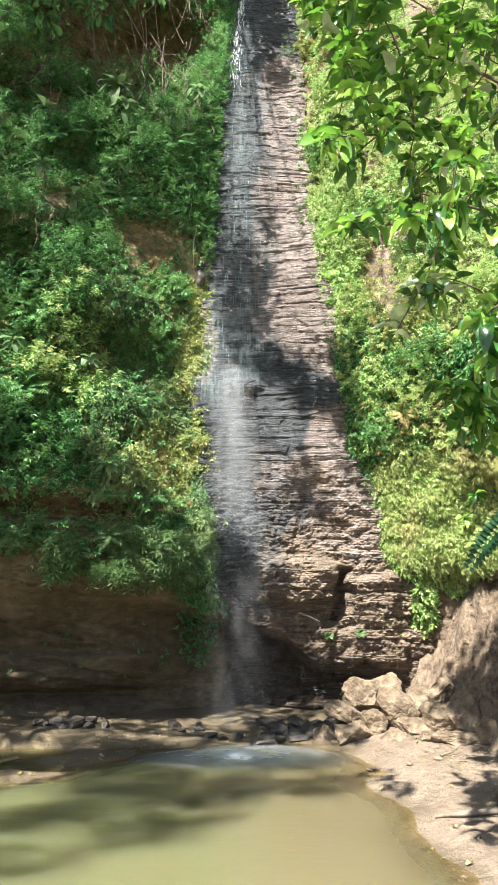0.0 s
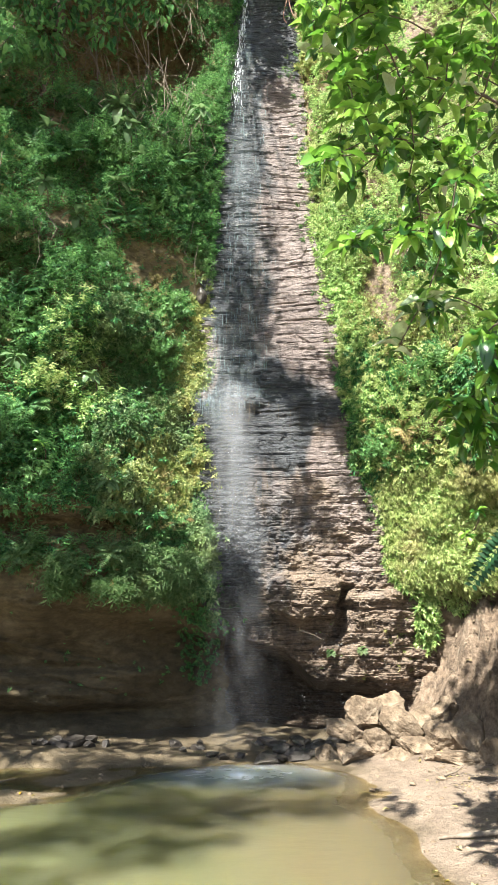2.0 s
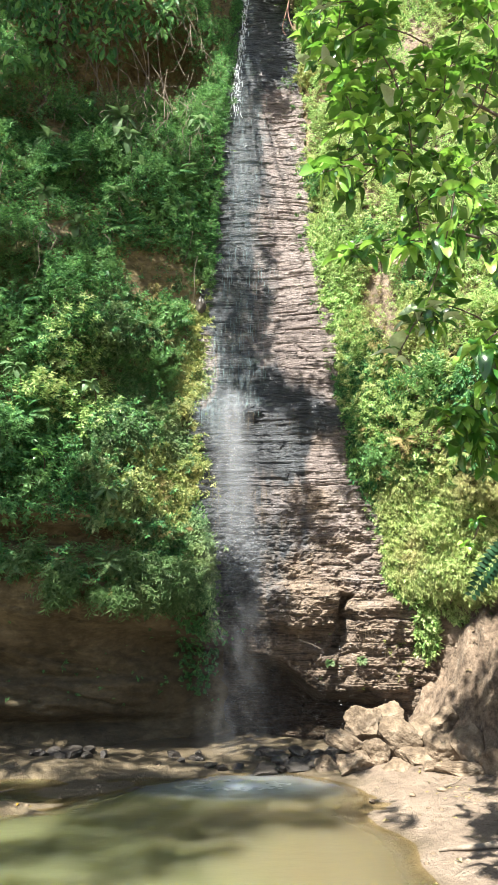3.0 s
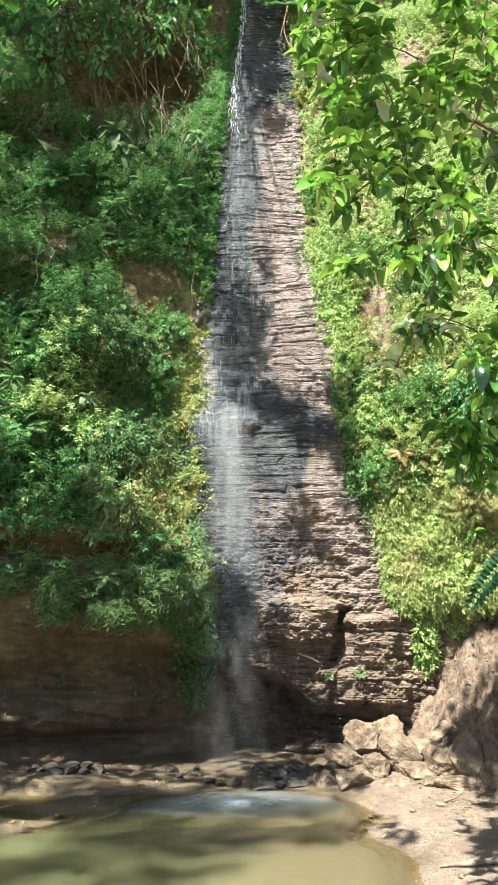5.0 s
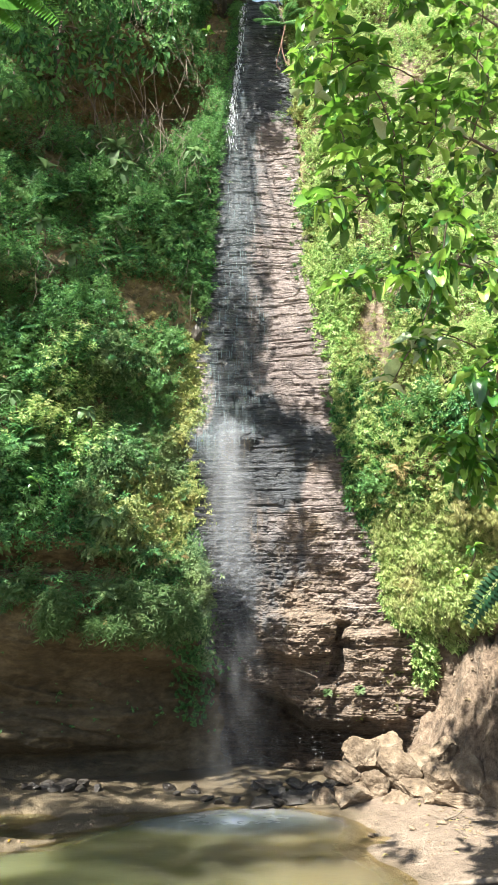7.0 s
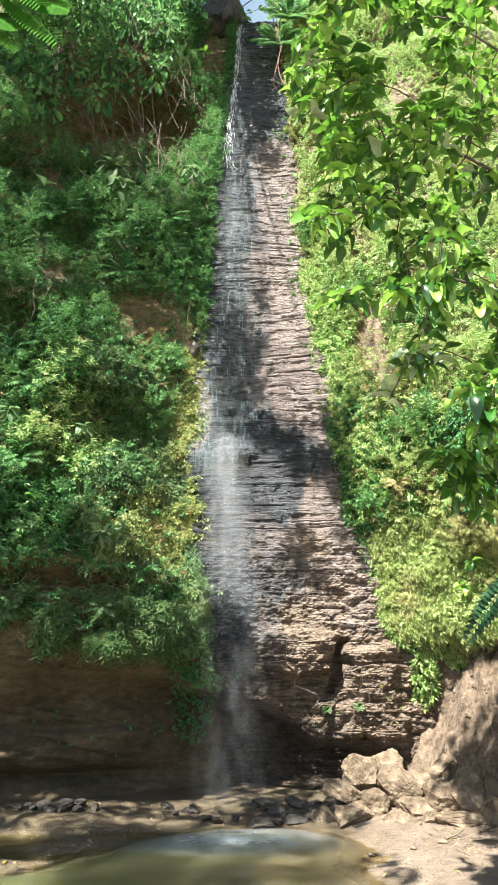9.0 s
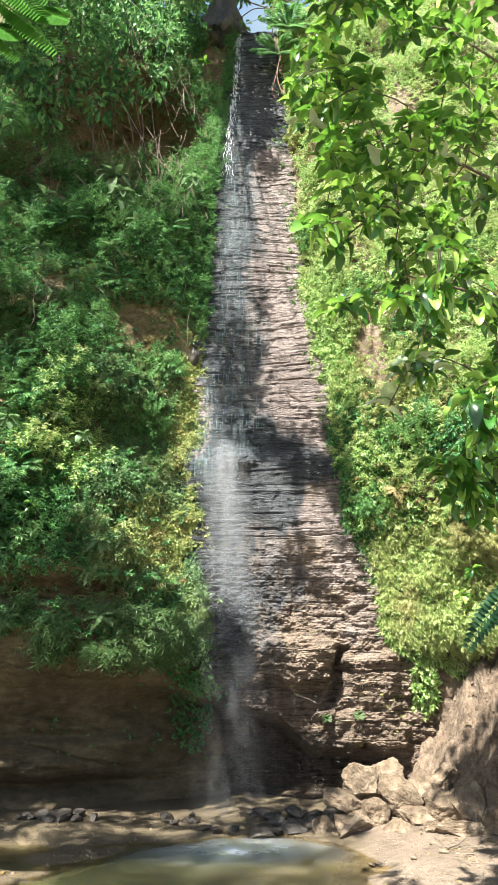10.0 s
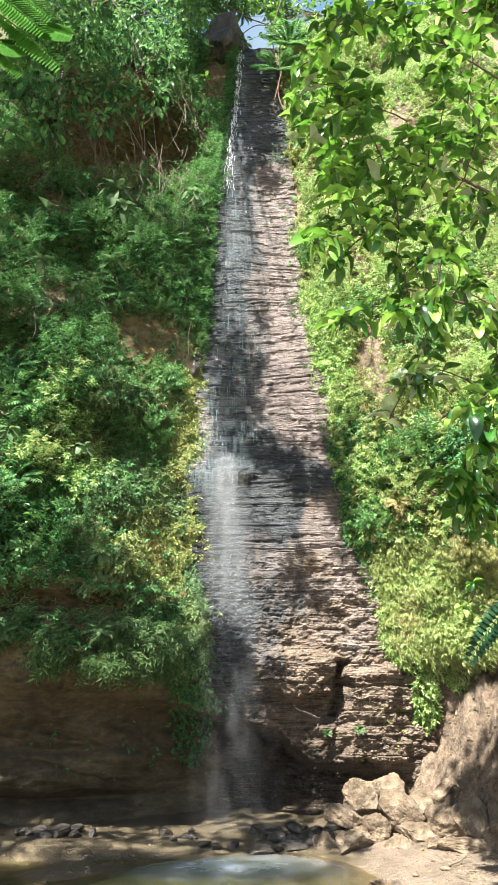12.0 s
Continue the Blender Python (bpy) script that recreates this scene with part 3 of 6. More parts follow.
def sprig(leaves, length, leaf, wide, droop, rng):
    """A shoot along +y: leaves set round a short stem."""
    t = np.linspace(0.15, 1, leaves)
    a = np.arange(leaves) * 2.4 + rng.random(leaves)
    out = np.stack([np.cos(a), 0.2 + 0.35 * t, 0.75 * np.sin(a) - droop], -1)
    at = np.stack([0 * t, t * length, -0.25 * length * t * t], -1)
    m = turn_to(out, np.tile((0.1, 1.0, 0.7), (leaves, 1)))
    s = SLIP_V * (wide, 1, 1)
    return lay(s, SLIP_F, at, m, leaf * rng.uniform(0.7, 1.15, leaves))


def whorl(tiers, count, leaf, wide, droop, rng):
    """A nettle-like tip along +y: rings of drooping pointed leaves, the lower ones wider."""
    at, out, size = [], [], []
    for k in range(tiers):
        for i in range(count):
            a = 2 * math.pi * (i + 0.5 * (k % 2)) / count + rng.uniform(-0.35, 0.35)
            at.append((0, -0.45 * leaf * k, 0))
            out.append((math.cos(a), -droop * rng.uniform(0.5, 1.4), math.sin(a)))
            size.append(leaf * (0.62 + 0.3 * k) * rng.uniform(0.8, 1.15))
    m = turn_to(np.array(out), np.tile((0.0, 1.0, 0.0), (len(out), 1)))
    return lay(SLIP_V * (wide, 1, 1), SLIP_F, np.array(at), m, np.array(size))


def cliff_normal(x, z):
    e = 0.15
    dx = (cliff_y(x + e, z, False) - cliff_y(x - e, z, False)) / (2 * e)
    dz = (cliff_y(x, z + e, False) - cliff_y(x, z - e, False)) / (2 * e)
    n = np.stack([dx, -np.ones_like(dx), dz], -1)
    n[:, 2] = np.clip(n[:, 2], -0.3, 1.5)
    return n / np.linalg.norm(n, axis=-1, keepdims=True)


def scatter(name, count, where, shapes, size, material, label, category, lift=0.3, up=0.6, seed=1, box=(-6.0, 6.0, 2.0, 19.8)):
    """A cover of shoots on the cliff; where(x, z) gives the chance of one at a place."""
    rng = np.random.default_rng(seed)
    xs, zs, have = [], [], 0
    for _ in range(90):
        x, z = rng.uniform(box[0], box[1], 20000), box[2] + (box[3] - box[2]) * rng.random(20000) ** 1.15
        keep = (rng.random(20000) < where(x, z)) & (np.abs(x) < 3.3 + 0.24 * z)
        xs.append(x[keep]), zs.append(z[keep])
        have += keep.sum()
        if have >= count:
            break
    x, z = np.concatenate(xs)[:count], np.concatenate(zs)[:count]
    nrm = cliff_normal(x, z)
    rim = np.maximum(np.interp(z, *EDGE_L) - x, x - np.interp(z, *EDGE_R))
    mound = (0.2 + 0.8 * step(0.4, 1.9, rim)) * np.clip(1.5 * fbm(x * 1.1, 2.0, z * 1.1, 3, 0.6) + 0.4, 0, 1.5)
    place = np.stack([x, cliff_y(x, z), z], -1) + nrm * (lift * mound * rng.random(len(x)) ** 0.6 - 0.03)[:, None]
    aim = nrm * 0.8 + np.array((0, 0, up)) + rng.normal(0, 0.45, (len(x), 3))
    hint = np.tile((0.0, 0.0, 1.0), (len(x), 1)) + rng.normal(0, 0.3, (len(x), 3))
    turns = turn_to(aim, hint)
    scale = size * rng.uniform(0.6, 1.35, len(x))
    vs, fs, base = [], [], 0
    for k, (v, f) in enumerate(shapes):
        s = slice(k, None, len(shapes))
        a, b = lay(v, f, place[s], turns[s], scale[s])
        vs.append(a), fs.append(b + base)
        base += len(a)
    ob = new(name, mesh_of(name, np.concatenate(vs), np.concatenate(fs), material, False))
    return tagged(ob, label, category, kind="stuff")


RS = np.random.default_rng(11)
HERBS = [sprig(11, 0.16, 0.072, 1.0, 0.4, RS) for _ in range(6)]
HERBS += [whorl(2, 5, 0.085, 1.0, 0.5, RS) for _ in range(3)]
CREEPERS = [whorl(3, 5, 0.088, 1.15, 0.65, RS) for _ in range(6)]
BAMBOO = [sprig(13, 0.3, 0.13, 0.38, 0.9, RS) for _ in range(5)]
FRONDS = [sprig(16, 0.36, 0.09, 0.6, 0.6, RS) for _ in range(5)]


def bare(x, z):
    """1 where soil shows between the plants."""
    b = step(0.55, 0.8, fbm(x * 0.8 + 4, 6.0, z * 0.7, 3)) * step(3.5, 5.0, z)
    for o in ((-1.6, 7.95, 0.75, 0.6), (-0.95, 7.7, 0.22, 0.4), (2.2, 7.0, 0.24, 0.8), (-2.6, 3.05, 1.0, 0.26), (-3.9, 3.1, 0.6, 0.25), (3.7, 3.6, 0.2, 0.2), (-3.75, 7.3, 0.16, 0.25), (-2.9, 14.7, 2.1, 1.9), (-1.6, 13.0, 0.4, 0.7), (-0.72, 17.4, 0.4, 1.3)):
        b = np.maximum(b, spot(x, z, *o))
    return b


def yellowed(x, z):
    """Where spray from the fall keeps a pale creeper instead of herbs."""
    return np.maximum(spot(x, z, -1.35, 3.95, 0.75, 0.65), spot(x, z, -0.95, 6.1, 0.3, 1.7))


def herb_where(x, z):
    wl, wr = weights(x, z)
    nettles = 0.65 * spot(x, z, -1.65, 5.2, 0.95, 2.3)
    left = (1 - nettles) * step(0.08, 0.4, wl + 0.3 * step(7.5, 8.5, z) * (wl > 0.004)) * step(2.35, 2.65, z)
    right = step(0.08, 0.3, wr) * step(2.15, 2.5, z)
    return (left + right) * (1 - 0.95 * bare(x, z)) * (1 - 0.9 * yellowed(x, z))


def edge_where(x, z):
    wl, wr = weights(x, z)
    rim = np.exp(-((wl - 0.2) / 0.35) ** 2) * (wl > 0.003) * step(2.0, 2.4, z) * step(9, 7, z)
    rim = np.maximum(rim, spot(x, z, -1.65, 5.2, 0.95, 2.3) * (wl > 0.003)) * (1 - 0.95 * yellowed(x, z))
    rim = rim + (np.exp(-((wr - 0.2) / 0.35) ** 2) * step(12, 9, z) + spot(x, z, 2.6, 2.9, 0.8, 0.8)) * (wr > 0.003) * step(2.1, 2.4, z)
    rim = rim + 0.5 * spot(x, z, 2.62, 1.75, 0.14, 0.45) + 0.25 * spot(x, z, 3.2, 2.1, 0.5, 0.2)
    return 0.9 * rim * (1 - 0.95 * bare(x, z))


def gold_where(x, z):
    """Pale creeper in the spray beside the fall."""
    return 0.9 * yellowed(x, z) * step(-0.6, -0.1, fbm(x * 2.6, 8.0, z * 2.2, 2))


def fringe_where(x, z):
    """Tips that hang over the rock's own edges."""
    left = np.exp(-((x - np.interp(z, *EDGE_L) + 0.06) / 0.13) ** 2) * step(1.6, 2.2, z)
    right = np.exp(-((x - np.interp(z, *EDGE_R) - 0.06) / 0.12) ** 2) * step(2.2, 2.6, z)
    return 0.8 * (left + right) * step(-0.25, 0.3, fbm(x * 1.5, 3.0, z * 1.4, 3))


def ivy_where(x, z):
    return 0.5 * np.maximum(spot(x, z, -0.8, 1.55, 0.3, 0.7), spot(x, z, -0.35, 1.9, 0.25, 0.35)) * step(0.45, 0.75, z) + 0.025 * step(2.2, 1.8, z) * step(0.5, 0.9, z) * step(-0.3, -0.6, x)


def lip_where(x, z):
    return step(-0.7, -1.0, x) * spot(x, z, -3, 2.55, 2.7, 0.25) * step(-0.1, 0.4, fbm(x * 2.4, 4.0, z * 2.4, 2))


def dry_where(x, z):
    """Straw and dead stems between the green."""
    wl, wr = weights(x, z)
    return (step(0.05, 0.3, wl) + step(0.05, 0.2, wr)) * step(2.2, 2.6, z) * np.maximum(step(0.0, 0.4, fbm(x * 1.1 + 9, 1.0, z * 0.9, 2)), spot(x, z, 2.3, 6.7, 0.38, 1.2))


def left_of_fall(chance):
    return lambda x, z: chance(x, z) * (weights(x, z)[0] > 0)


def right_of_fall(chance):
    return lambda x, z: chance(x, z) * (weights(x, z)[1] > 0)


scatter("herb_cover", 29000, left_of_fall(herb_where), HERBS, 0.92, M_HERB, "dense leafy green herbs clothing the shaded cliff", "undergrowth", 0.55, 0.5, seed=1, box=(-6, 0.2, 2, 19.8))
scatter("herb_cover", 22500, right_of_fall(herb_where), HERBS, 0.88, M_SUNLIT, "light green herbs clothing the sunny slope", "undergrowth", 0.32, 0.4, seed=6, box=(0.5, 6, 2, 19.8))
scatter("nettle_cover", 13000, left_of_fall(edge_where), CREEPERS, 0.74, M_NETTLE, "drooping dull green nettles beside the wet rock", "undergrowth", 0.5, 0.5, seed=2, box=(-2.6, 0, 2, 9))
# the glade's sunlight is painted with the paler leaf
scatter("herb_cover", 800, lambda x, z: 0.8 * spot(x, z, -2.85, 5.3, 0.6, 0.95), HERBS, 1.0, M_SUNLIT, "herbs coloured brighter for a glade of sun on the cliff", "undergrowth", 0.75, 0.5, seed=14, box=(-4, -2, 4.5, 7.5))
scatter("creeper_cover", 5200, gold_where, CREEPERS, 0.68, M_CREEPER, "yellowing creepers hanging in the spray of the fall", "creeper", 0.5, 0.2, seed=12, box=(-2.2, -0.4, 3, 8.2))
scatter("nettle_cover", 9000, right_of_fall(edge_where), CREEPERS, 0.75, M_SUNLIT, "light green nettles edging the dry rock", "undergrowth", 0.35, 0.5, seed=7, box=(0.6, 4, 1.3, 12))
# darker leaf beside the rock: the shade there is part of its colour
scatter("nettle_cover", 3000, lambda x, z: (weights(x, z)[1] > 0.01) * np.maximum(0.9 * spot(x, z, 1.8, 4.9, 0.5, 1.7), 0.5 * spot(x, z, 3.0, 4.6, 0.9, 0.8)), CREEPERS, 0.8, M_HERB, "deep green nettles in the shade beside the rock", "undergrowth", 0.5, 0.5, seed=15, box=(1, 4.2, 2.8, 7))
scatter("fringe_cover", 2600, fringe_where, CREEPERS, 0.7, M_NETTLE, "small nettles hanging over the edges of the rock", "undergrowth", 0.15, 0.3, seed=13, box=(-1.6, 2.8, 1.6, 18.5))
scatter("ivy_cover", 430, ivy_where, CREEPERS, 0.5, M_HERB, "small pale green creepers clinging to shaded earth", "creeper", 0.05, 0.0, seed=3, box=(-5, 0.2, 0.3, 2.4))


def ledge_where(x, z):
    return 0.6 * spot(x, z, 1.6, 1.3, 0.8, 0.45) * step(0.0, 0.35, fbm(x * 3, 1.0, z * 5, 2)) + 0.5 * spot(x, z, 2.45, 1.5, 0.2, 0.6)


scatter("ledge_plant_cover", 330, ledge_where, CREEPERS, 0.45, M_CREEPER, "small yellow-green plants rooted in the rock ledges", "plants", 0.1, -0.1, seed=9, box=(0.7, 2.7, 0.8, 2.2))
scatter("hanging_fern_cover", 2400, lip_where, FRONDS, 0.85, M_FERN, "drooping dusty green ferns fringing the overhang", "fern", 0.45, -0.5, seed=4, box=(-6, -0.6, 1.8, 3))


def golden_where(x, z):
    """Drooping grass, thickest low on the sunny slope."""
    wl, wr = weights(x, z)
    return step(0.02, 0.1, wr) * step(2.15, 2.5, z) * np.maximum(0.95 * spot(x, z, 2.9, 3.1, 1.2, 0.9), 0.14 * step(0.0, 0.4, fbm(x * 1.3, 5.5, z * 0.6, 2)))


scatter("bamboo_grass_cover", 6500, golden_where, BAMBOO, 0.5, M_GOLDEN, "drooping golden-green bamboo grass on the sunny slope", "grass", 0.4, -0.4, seed=8, box=(1.2, 6, 2.1, 12))
scatter("dry_stem_cover", 3900, dry_where, FRONDS, 0.5, M_STRAW, "dry straw-coloured stems between green plants", "dry grass", 0.42, 0.3, seed=5)


# dead stems and thin lianas hanging in the upper slope
rng = np.random.default_rng(55)
HANGING = []
for _ in range(110):
    x, z = rng.uniform(-4.6, -0.7), rng.uniform(8.2, 13.2)
    if rng.random() > 0.3 + 0.7 * float(bare(np.array(x), np.array(z))) and z < 11:
        continue
    n = rng.uniform(0.3, 1.1)
    y = float(cliff_y(np.array(x), np.array(z))) - rng.uniform(0.25, 0.6)
    s = rng.normal(0, 0.12, 4)
    HANGING.append(((x, y, z), (x + s[0], y - 0.05, z - n * 0.35), (x + s[1], y - 0.06, z - n * 0.7), (x + s[2], y + s[3], z - n)))

# ---- shrubs on the cliff, each a thing ----
def branch_mesh(name, lines, material, sides=5):
    vs, fs, base = [], [], 0
    for pts, radii in lines:
        v, f = tube(pts, radii, sides)
        vs.append(v), fs.append(f + base)
        base += len(v)
    return mesh_of(name, np.concatenate(vs), np.concatenate(fs), material)


def shrub_template(name, radius, shoots, shapes, size, foliage, label, rng):
    """A rounded bush: stems from its foot, shoots over the outside of its crown."""
    thing = tagged(new(name), label, "shrub", "shrubs on the cliff")
    d = rng.normal(0, 1, (shoots, 3))
    d[:, 1] = -np.abs(d[:, 1])
    d /= np.linalg.norm(d, axis=1, keepdims=True)
    r = radius * rng.uniform(0.55, 1.05, shoots) * (1 + 0.3 * fbm(d[:, 0] * 2 + radius * 9, d[:, 1] * 2, d[:, 2] * 2, 2))
    at = d * r[:, None] * (1.0, 0.8, 1.05)
    turns = turn_to(d + (0, 0, 0.35) + rng.normal(0, 0.35, (shoots, 3)), np.tile((0.0, 0.0, 1.0), (shoots, 1)) + rng.normal(0, 0.3, (shoots, 3)))
    vs, fs, base = [], [], 0
    for k, (v, f) in enumerate(shapes):
        q = slice(k, None, len(shapes))
        a, b = lay(v, f, at[q], turns[q], size * rng.uniform(0.7, 1.3, len(at[q])))
        vs.append(a), fs.append(b + base)
        base += len(a)
    part("foliage", mesh_of("foliage", np.concatenate(vs), np.concatenate(fs), foliage, False), thing)
    lines = [([(0, 0.15, -radius * 0.5), at[i] * 0.4 + (0, 0, -0.1), at[i] * 0.9], (0.012, 0.008, 0.004)) for i in range(6)]
    part("stem", branch_mesh("stem", lines, M_BARK), thing)
    return thing


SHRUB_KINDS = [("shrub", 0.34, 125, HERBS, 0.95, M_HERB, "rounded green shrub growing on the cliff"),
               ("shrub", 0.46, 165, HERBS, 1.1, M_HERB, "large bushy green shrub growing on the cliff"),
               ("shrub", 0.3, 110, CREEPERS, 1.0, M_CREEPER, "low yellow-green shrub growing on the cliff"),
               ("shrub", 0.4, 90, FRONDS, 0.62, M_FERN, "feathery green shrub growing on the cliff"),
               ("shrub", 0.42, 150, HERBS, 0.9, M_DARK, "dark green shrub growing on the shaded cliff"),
               ("shrub", 0.38, 135, HERBS, 0.95, M_SUNLIT, "light green shrub growing on the sunny slope")]
rng = np.random.default_rng(21)
made, tried = [], 0
templates = {}
while len(made) < 115 and tried < 4000:
    tried += 1
    x, z = rng.uniform(-5.2, 5.0), 2.5 + 16.5 * rng.random() ** 1.1
    wl, wr = (float(w) for w in weights(x, z))
    if max(wl, wr) < 0.3 or (wl > 0 and z < 3.0) or float(yellowed(np.array(x), np.array(z))) > 0.1 or float(bare(np.array(x), np.array(z))) > 0.4 or any(math.hypot(x - a, z - b) < 0.5 for a, b in made):
        continue
    made.append((x, z))
    k = (0, 1, 3, 4, 0, 1)[rng.integers(6)] if wl > 0 else (5, 5, 2, 5, 2, 0)[rng.integers(6)]
    m = pose(x, float(cliff_y(np.array(x), np.array(z))) + 0.02, z, rng.uniform(-20, 20), rng.uniform(-180, 180), rng.uniform(-20, 20))
    s = rng.uniform(0.75, 1.25)
    if k not in templates:
        templates[k] = shrub_template(*SHRUB_KINDS[k], rng)
        templates[k].matrix_basis = m
    else:
        copy_thing(templates[k], m @ Matrix.Diagonal((s, s, s, 1)))


tagged(new("hanging_stems", branch_mesh("hanging_stems", [(p, (0.008, 0.007, 0.006, 0.004)) for p in HANGING], M_DEADWOOD, 4)), "dead brown stems hanging on the shaded slope", "dead stems", kind="stuff")


# ---- broad leaves ----
def leaf_mesh(name, length, width, fold, curl, wave, material, rows=8):
    """One leaf along +y with a midrib fold, a curl and a wavy rim."""
    vs, fs = [], []
    for i in range(rows):
        t = i / (rows - 1)
        w = width * 0.5 * max(math.sin(math.pi * (0.04 + 0.94 * t) ** 1.15) ** 0.8, 0.03)
        y, z = length * t * (1 - 0.15 * curl * t), -curl * length * t * t
        vs += [(-w, y, z + fold * w + wave * w * math.sin(5 * t)), (0, y, z), (w, y, z + fold * w - wave * w * math.sin(6 * t + 1))]
    for i in range(rows - 1):
        a = 3 * i
        fs += [(a, a + 1, a + 4, a + 3), (a + 1, a + 2, a + 5, a + 4)]
    return mesh_of(name, vs, fs, material)


def place_leaf(mesh, at, way, up, parent, size=1.0, name="leaf", label=""):
    m = turn_to(np.array([way], float), np.array([up], float))[0]
    ob = part(name, mesh, parent, label)
    ob.matrix_basis = Matrix.Translation(at) @ Matrix(m.tolist()).to_4x4() @ Matrix.Diagonal((size, size, size, 1))
    return ob


BROAD = [leaf_mesh("broad_leaf", 0.142, 0.064, 0.45, c, w, M_TREE) for c, w in ((0.2, 0.3), (0.4, 0.45), (0.7, 0.4), (0.3, 0.65))]
SILVER = leaf_mesh("silver_leaf", 0.165, 0.088, 0.3, 0.5, 0.5, M_SILVER)
YELLOW = leaf_mesh("yellow_leaf", 0.14, 0.06, 0.3, 0.5, 0.4, M_YELLOW)
FADED = [leaf_mesh("cliff_leaf", 0.2, 0.1, 0.3, c, 0.3, M_PALE) for c in (0.3, 0.6)]


DRY = [leaf_mesh("dry_leaf", 0.2, 0.1, 0.4, c, 0.6, M_DRYLEAF) for c in (0.2, -0.3)]


def ray_place(x, y, z, out):
    """A place a little out from the cliff's face."""
    return Vector((x, float(cliff_y(np.array(x), np.array(z))) - out, z))


def broad_plant(x, z, out, leaves, size, label, seed, kinds=None):
    """A cliff plant with a bent stem and large leaves at its end."""
    rng = np.random.default_rng(seed)
    foot, tip = ray_place(x, 0, z - 0.35, -0.02), ray_place(x, 0, z, out)
    plant = tagged(new("broad_leaf_plant"), label, "plant", "broad-leaved plants on the cliff")
    mid = (foot + tip) / 2 + Vector((0.05, -0.08, 0.05))
    part("stem", branch_mesh("stem", [([foot, mid, tip], (0.014, 0.011, 0.006))], M_BARK), plant)
    for i in range(leaves):
        a = i * 2.4 + rng.random()
        way = (math.cos(a), -0.55, 0.55 * math.sin(a) - 0.15)
        at = tip.lerp(mid, 0.5 * rng.random())
        place_leaf((kinds or FADED)[i % 2], at, way, (0.1, -0.5, 1), plant, size * rng.uniform(0.7, 1.2))


broad_plant(-2.5, 11.4, 0.7, 14, 1.7, "pale broad-leaved sapling leaning from shaded cliff", 1)
broad_plant(-2.3, 10.8, 0.7, 10, 1.5, "pale broad-leaved sapling leaning from shaded cliff", 2)
broad_plant(-3.3, 12.4, 0.5, 8, 1.5, "broad-leaved seedling with a yellowing leaf", 3)
broad_plant(-2.45, 9.6, 0.4, 7, 1.3, "dull green broad-leaved seedling among herbs", 4)
broad_plant(-3.0, 4.25, 0.45, 7, 1.0, "bright green broad-leaved seedling among herbs", 5, BROAD)
broad_plant(3.15, 3.25, 0.4, 9, 1.05, "light green broad-leaved plant among dry herbs", 6, BROAD)
broad_plant(3.0, 2.95, 0.4, 6, 0.95, "light green broad-leaved plant among dry herbs", 7, BROAD)
broad_plant(-0.9, 16.6, 0.6, 8, 1.6, "bright broad-leaved seedling under the trees", 8, BROAD)

for k, (x, z, size) in enumerate(((-3.6, 9.2, 1.3), (-2.0, 10.2, 1.4), (-3.0, 8.6, 1.2), (-1.2, 9.5, 1.2), (-1.0, 11.8, 1.4), (-3.9, 11.0, 1.5), (-2.4, 5.4, 1.0), (-3.5, 5.6, 1.1), (-2.0, 3.7, 0.9), (-1.9, 6.6, 1.1))):
    broad_plant(x, z, 0.55, 8, size, "dull green broad-leaved seedling among herbs", 40 + k, FADED)


def fern(x, z, out, fronds, length, material, label, seed):
    """A fern: arching fronds, each with pairs of leaflets."""
    rng = np.random.default_rng(seed)
    foot = ray_place(x, 0, z, out)
    thing = tagged(new("fern"), label, "fern", "ferns on the cliff")
    for i in range(fronds):
        a = 2 * math.pi * i / fronds + rng.random() * 0.6
        way = Vector((math.cos(a), -0.7, 0.7 * math.sin(a) + 0.3)).normalized()
        n = 13
        t = np.linspace(0.05, 1, n)
        spine = np.array(foot) + np.outer(t * length, way) + np.outer(-0.45 * length * t * t, (0, 0, 1))
        run = np.gradient(spine, axis=0)
        side = np.cross(run, (0, -0.6, 0.8))
        side /= np.linalg.norm(side, axis=1, keepdims=True)
        run /= np.linalg.norm(run, axis=1, keepdims=True)
        size = 0.32 * length * np.sin(np.pi * (0.12 + 0.85 * t)) + 0.01
        v, f = tube(spine, [0.004] * n, 3)
        vs, fs, base = [v], [f[:, :3], f[:, [0, 2, 3]]], len(v)
        for s in (-1, 1):
            v, f = lay(LEAF_V * (0.8, 1, 1), LEAF_F, spine, turn_to(side * s + 0.45 * run, np.tile((0, -0.4, 1.0), (n, 1))), size)
            vs.append(v), fs.append(f + base)
            base += len(v)
        part("frond", mesh_of("frond", np.concatenate(vs), np.concatenate(fs), material, False), thing)


fern(2.3, 4.55, 0.2, 7, 0.3, M_STRAW, "fading yellow-brown fern on the sunny slope", 1)
fern(-3.75, 6.95, 0.2, 7, 0.6, M_HERB, "fresh green fern on the cliff", 2)
fern(-3.3, 6.3, 0.2, 6, 0.55, M_HERB, "fresh green fern on the cliff", 3)
fern(0.95, 17.3, 0.3, 8, 0.9, M_HERB, "fresh green fern beside the top of the fall", 4)
fern(1.3, 18.3, 0.3, 8, 1.0, M_HERB, "fresh green fern beside the top of the fall", 5)
